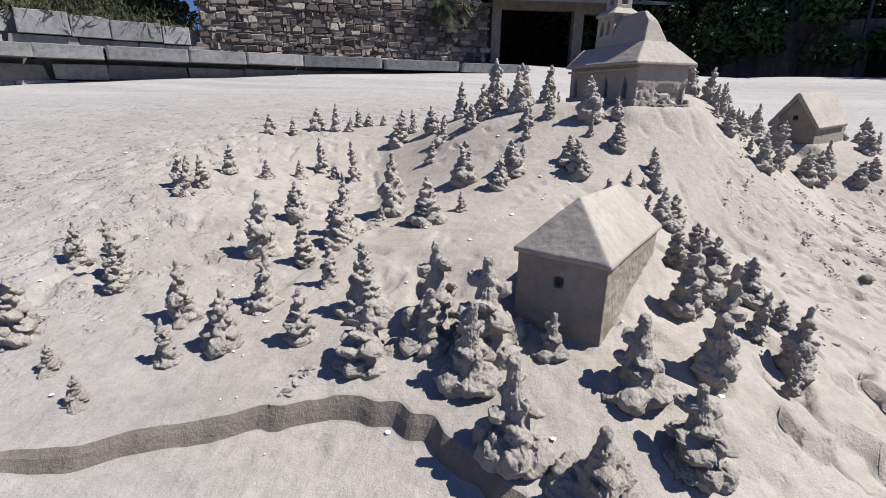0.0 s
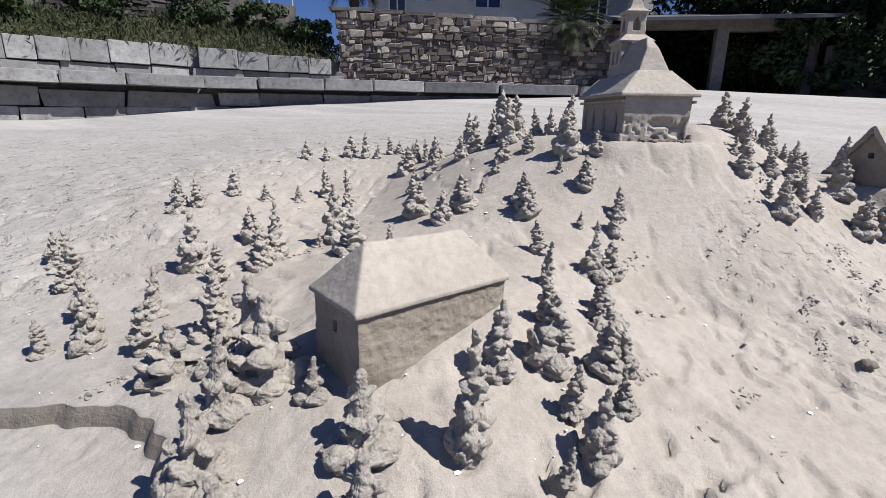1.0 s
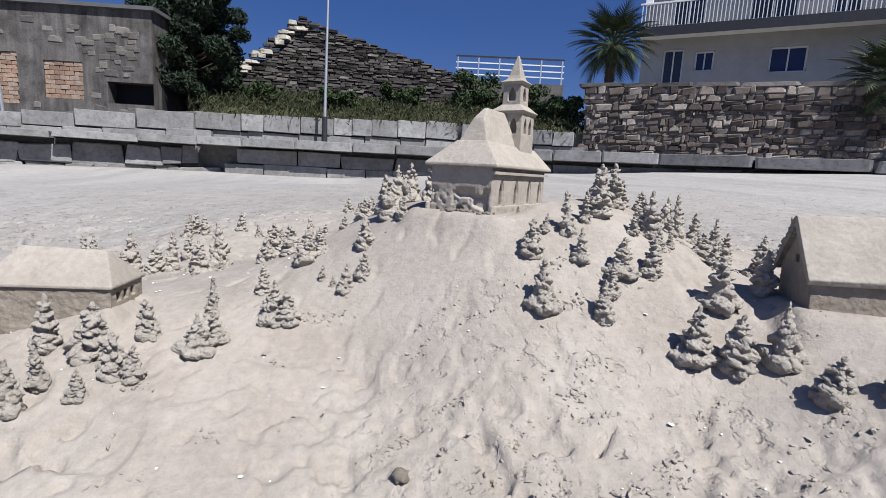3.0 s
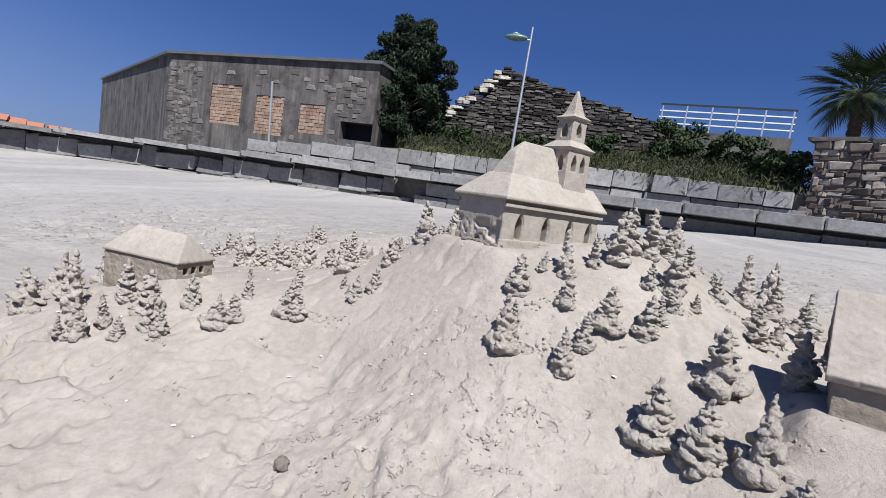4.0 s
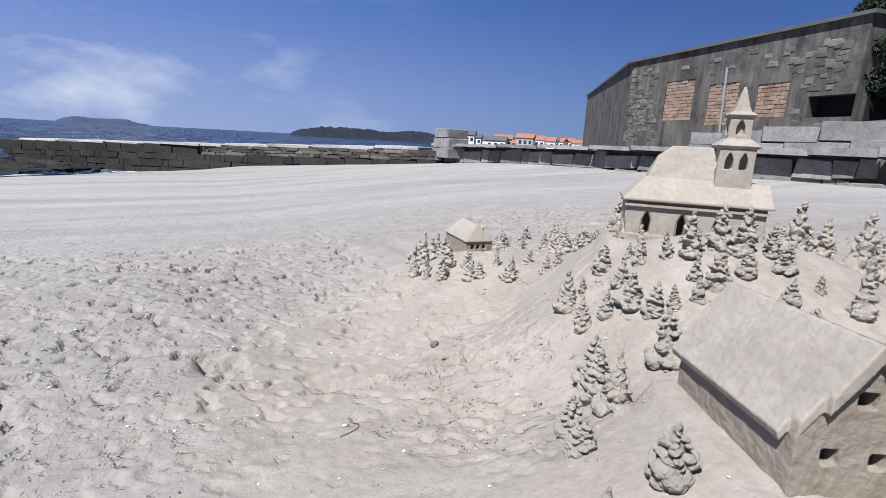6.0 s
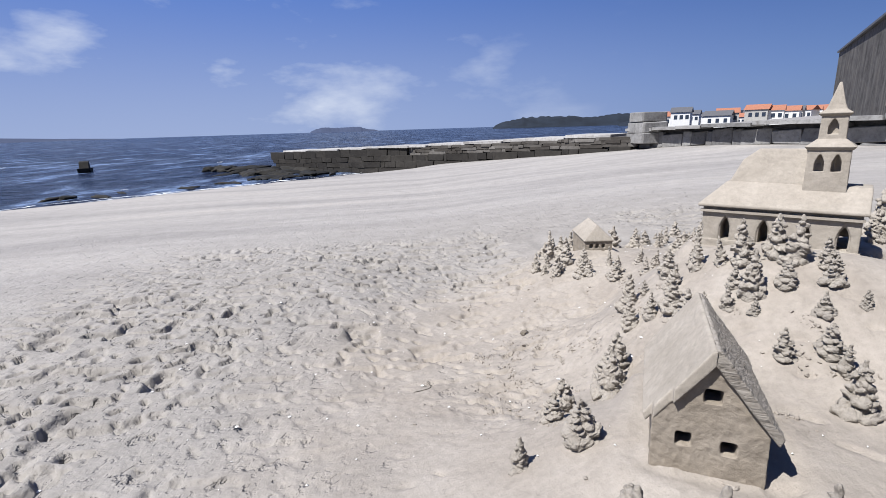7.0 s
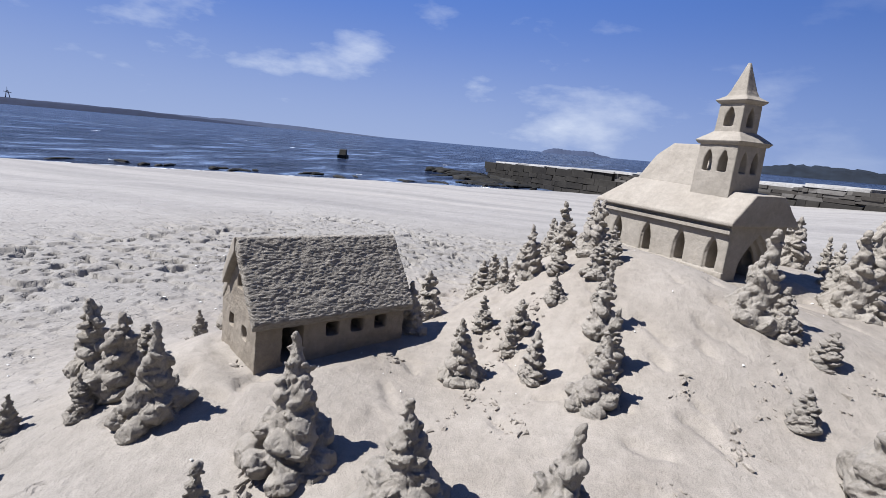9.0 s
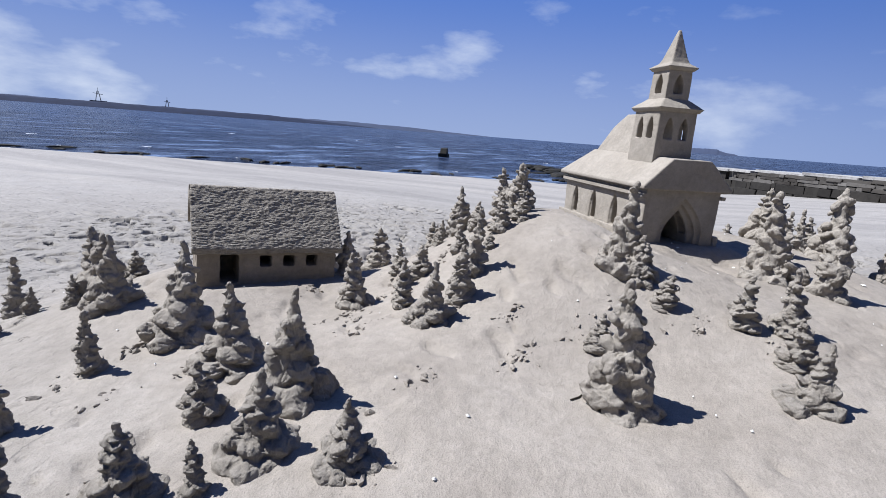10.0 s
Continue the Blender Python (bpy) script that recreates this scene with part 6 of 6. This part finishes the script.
SLOPE = [(0.01, -0.98, 0.24, 1), (0.03, -0.73, 0.19), (0.04, -0.88, 0.11), (0.12, -0.27, 0.06), (0.14, -0.63, 0.11), (0.27, -0.83, 0.18), (0.27, -0.68, 0.25), (0.28, -1.1, 0.2), (0.36, -1.01, 0.17), (0.4, -0.6, 0.18), (0.46, -0.92, 0.19, 1),
         (0.52, -0.55, 0.27), (0.59, -0.41, 0.25)]
SQUARE = [(0.62, -1.34, 0.25, 1), (0.62, -0.95, 0.19), (0.66, -0.7, 0.15), (0.7, -0.88, 0.13), (0.71, -0.4, 0.27), (0.76, -1.44, 0.25), (0.77, -0.8, 0.13), (0.78, -0.68, 0.26), (0.83, -0.3, 0.17), (0.84, -0.54, 0.15), (0.89, -1.15, 0.26, 1),
          (0.89, -0.74, 0.09), (0.93, -1.74, 0.2), (0.93, -0.36, 0.15, 1), (0.94, -1.51, 0.27, 1), (1.05, -0.5, 0.12, 1), (1.1, -1.87, 0.16), (1.1, -0.33, 0.09), (1.17, -0.78, 0.16)]
PLAZA = [(1.2, -1.11, 0.24), (1.22, -0.61, 0.15), (1.27, -0.31, 0.29), (1.32, -0.62, 0.14), (1.45, -2.11, 0.15), (1.45, -0.26, 0.23), (1.47, -1.86, 0.2), (1.51, -0.5, 0.19), (1.53, -0.75, 0.24, 1), (1.63, -0.28, 0.23, 1)]
EAST = [(1.91, -1.87, 0.15), (2.04, -1.95, 0.32), (2.1, -1.76, 0.29, 1), (2.16, -1.02, 0.35, 1), (2.18, -1.51, 0.31, 1), (2.19, -0.66, 0.28, 1), (2.23, -0.33, 0.33, 1), (2.23, -1.76, 0.15), (2.32, -1.97, 0.14), (2.33, -2.13, 0.29), (2.34, 0, 0.16, 1),
        (2.4, -0.47, 0.17), (2.43, -0.21, 0.21, 1), (2.44, -1.05, 0.22), (2.52, -1.86, 0.23), (2.58, -0.21, 0.13), (2.67, -0.34, 0.19, 1), (2.68, -1.36, 0.26), (2.73, -0.91, 0.27), (2.84, -0.51, 0.23)]
rnd = random.Random(9)
for row in (WEST_RIM, WEST_FIELD, LODGE_SIDE, RIDGE, SADDLE, BACK, SLOPE, SQUARE, PLAZA, EAST):
    for x, y, h, *big in row:
        runny = row is WEST_RIM and y < 0.4
        me = rnd.choice(RUNNY if runny else STOUT if big else (FIRS if rnd.random() < 0.85 else SLIM))
        fir = new("sand_fir", me)
        h = h * 1.06
        wide = h * rnd.uniform(0.86, 1.06) * min(1.0, 0.2 / h) ** 0.4
        fir.matrix_basis = Matrix.LocRotScale((x, y, float(ground_z(x, y, False)) - 0.012), Euler((rnd.gauss(0, 0.04), rnd.gauss(0, 0.04), rnd.uniform(0, math.tau))), (wide, wide * rnd.uniform(0.9, 1.1), h))
        tagged(fir, "smooth runny drip-sand fir tree on the terrace rim" if runny else "stout lumpy drip-sand fir tree" if big else "small pointed drip-sand fir tree", "sand fir", "sand fir forest")

# ---- loose clods, and shell chips ----
rock((-0.77, -1.525, float(ground_z(-0.77, -1.525)) + 0.015), (0.034, 0.03, 0.026), 7, "round dark clod of damp sand", DAMP, "sand_clod", "loose clods", "clod")
rnd = random.Random(55)
for k in range(10, 48):
    a_, d_ = rnd.uniform(0, math.tau), abs(rnd.gauss(0, 0.5))
    x, y = -0.3 + 1.3 * d_ * math.cos(a_), -1.45 + 0.55 * d_ * math.sin(a_)
    if k > 21:
        # rubble at the foot of the church's back wall
        u_, v_ = -0.44 + rnd.gauss(0, 0.02), rnd.uniform(-0.2, 0.14)
        x, y = CHURCH_AT[0] + u_ * 0.682 - v_ * 0.731, CHURCH_AT[1] + u_ * 0.731 + v_ * 0.682
    s = rnd.uniform(0.006, 0.013) if k < 22 else rnd.uniform(0.012, 0.026)
    rock((x, y, float(ground_z(x, y)) + s * 0.15), (s * 1.3, s * rnd.uniform(0.5, 1), s * 0.6), 300 + k, "small crumbled clod of damp sand", DAMP if k > 21 else DRIP, "sand_clod", "loose clods", "clod")

# crumbs of broken sand lying on the slope and the trodden beach
def crumbs():
    rng = np.random.default_rng(23)
    bm = bmesh.new()
    bmesh.ops.create_icosphere(bm, subdivisions=1, radius=1)
    bv_ = np.array([v_.co[:] for v_ in bm.verts])
    bf_ = np.array([[v_.index for v_ in f_.verts] for f_ in bm.faces])
    bm.free()
    spots = []
    for cx_, cy_, sx_, sy_, n_ in ((-0.35, -1.3, 0.5, 0.2, 17), (0.1, -1.75, 0.6, 0.2, 12), (0.7, -1.95, 0.4, 0.2, 9), (-1.5, -1.4, 0.5, 0.3, 5), (0.1, -0.75, 0.5, 0.15, 4), (-0.6, -2.4, 1.0, 0.4, 6), (-1.3, -0.65, 0.5, 0.2, 5), (-2.6, 0.2, 0.5, 0.7, 5), (1.8, -0.3, 0.4, 0.4, 9), (1.7, 0.5, 0.5, 0.3, 8), (1.4, -0.9, 0.4, 0.25, 7), (2.3, -0.8, 0.3, 0.5, 8)):
        for _ in range(n_):
            px_, py_, m_ = rng.normal(cx_, sx_), rng.normal(cy_, sy_), rng.integers(8, 30)
            spots.append(np.stack([rng.normal(px_, 0.05, m_), rng.normal(py_, 0.022, m_)], -1))
    spots.append(np.stack([rng.normal(-0.2, 1.2, 120), rng.normal(-1.5, 0.7, 120)], -1))
    xy = np.concatenate(spots)
    zc = ground_z(xy[:, 0], xy[:, 1])
    size = 0.0025 + 0.009 * rng.random(len(xy)) ** 2.2
    vs, fs = [], []
    for i in range(len(xy)):
        sc = size[i] * rng.uniform(0.6, 1.3, 3) * [1.6, 0.8, 0.9]
        an = rng.normal(0.2, 1.0)
        p_ = bv_ * (1 + rng.normal(0, 0.3, (len(bv_), 1))) * sc
        p_ = np.stack([p_[:, 0] * math.cos(an) - p_[:, 1] * math.sin(an), p_[:, 0] * math.sin(an) + p_[:, 1] * math.cos(an), p_[:, 2]], -1)
        fs.append(bf_ + len(vs) * len(bv_))
        vs.append(p_ + [xy[i, 0], xy[i, 1], zc[i] + size[i] * 0.25])
    ob = mesh_object("sand_crumbs", np.concatenate(vs).tolist(), np.concatenate(fs).tolist(), SAND)
    tagged(ob, "loose crumbs of broken sand on the slope", "sand crumbs", kind="stuff")


crumbs()
rng = np.random.default_rng(17)
n = 700
cx, cy = rng.uniform(-4.2, 3.2, n), rng.uniform(-5.0, 3.2, n)
cz = ground_z(cx, cy) + 0.004
pts = np.stack([cx, cy, cz], -1)
sv_, sf_ = [], []
for p in pts:
    s, a0 = 0.0035 + (0.013 if p[0] < 0.8 else 0.005) * rng.random() ** 3, rng.uniform(0, 6.28)
    b = len(sv_)
    for k in range(5):
        a_ = a0 + k * 1.2566
        sv_.append((p[0] + s * math.cos(a_) * rng.uniform(0.6, 1), p[1] + s * math.sin(a_) * rng.uniform(0.6, 1), p[2] + rng.uniform(-0.001, 0.003)))
    sv_.append((p[0], p[1], p[2] + 0.005))
    sf_ += [(b + k, b + (k + 1) % 5, b + 5) for k in range(5)]
shells = mesh_object("shell_chips", sv_, sf_, SHELL)
tagged(shells, "scattered white broken shell chips on the sand", "shells", kind="stuff")

# dry twigs and a strand of weed
TWIG = mat_plain("dry_twig", (0.05, 0.042, 0.03), 0.9, 0, 0.3, 60)


def twig(points, radius, label):
    bm = bmesh.new()
    for p, q in zip(points, points[1:]):
        tube(bm, p, q, radius, radius * 0.85, 6)
    ob = part("twig", bm, TWIG, None)
    tagged(ob, label, "twig", "beach litter")


def lying(x, y, reach, bend, n=7):
    """A bent line resting on the sand."""
    out = []
    for k in range(n):
        q = k / (n - 1)
        px_, py_ = x + reach[0] * q - reach[1] * bend * math.sin(math.pi * q), y + reach[1] * q + reach[0] * bend * math.sin(math.pi * q)
        out.append((px_, py_, float(ground_z(px_, py_)) + 0.003))
    return out


z_ = float(ground_z(-3.08, 0.52))
twig([(-3.08, 0.52, z_ - 0.01), (-3.078, 0.524, z_ + 0.03), (-3.08, 0.53, z_ + 0.06)], 0.003, "short dark twig stuck upright in the sand edge")
twig(lying(-0.05, -2.42, (0.2, -0.1), 0.35), 0.0022, "thin curved strand of dry weed on the sand")
twig(lying(-1.5, -2.1, (0.07, 0.04), 0.1, 4), 0.0028, "short dry twig lying on the beach")
twig(lying(1.7, 0.35, (0.1, -0.02), 0.08, 4), 0.0025, "thin dry twig lying on the sand")
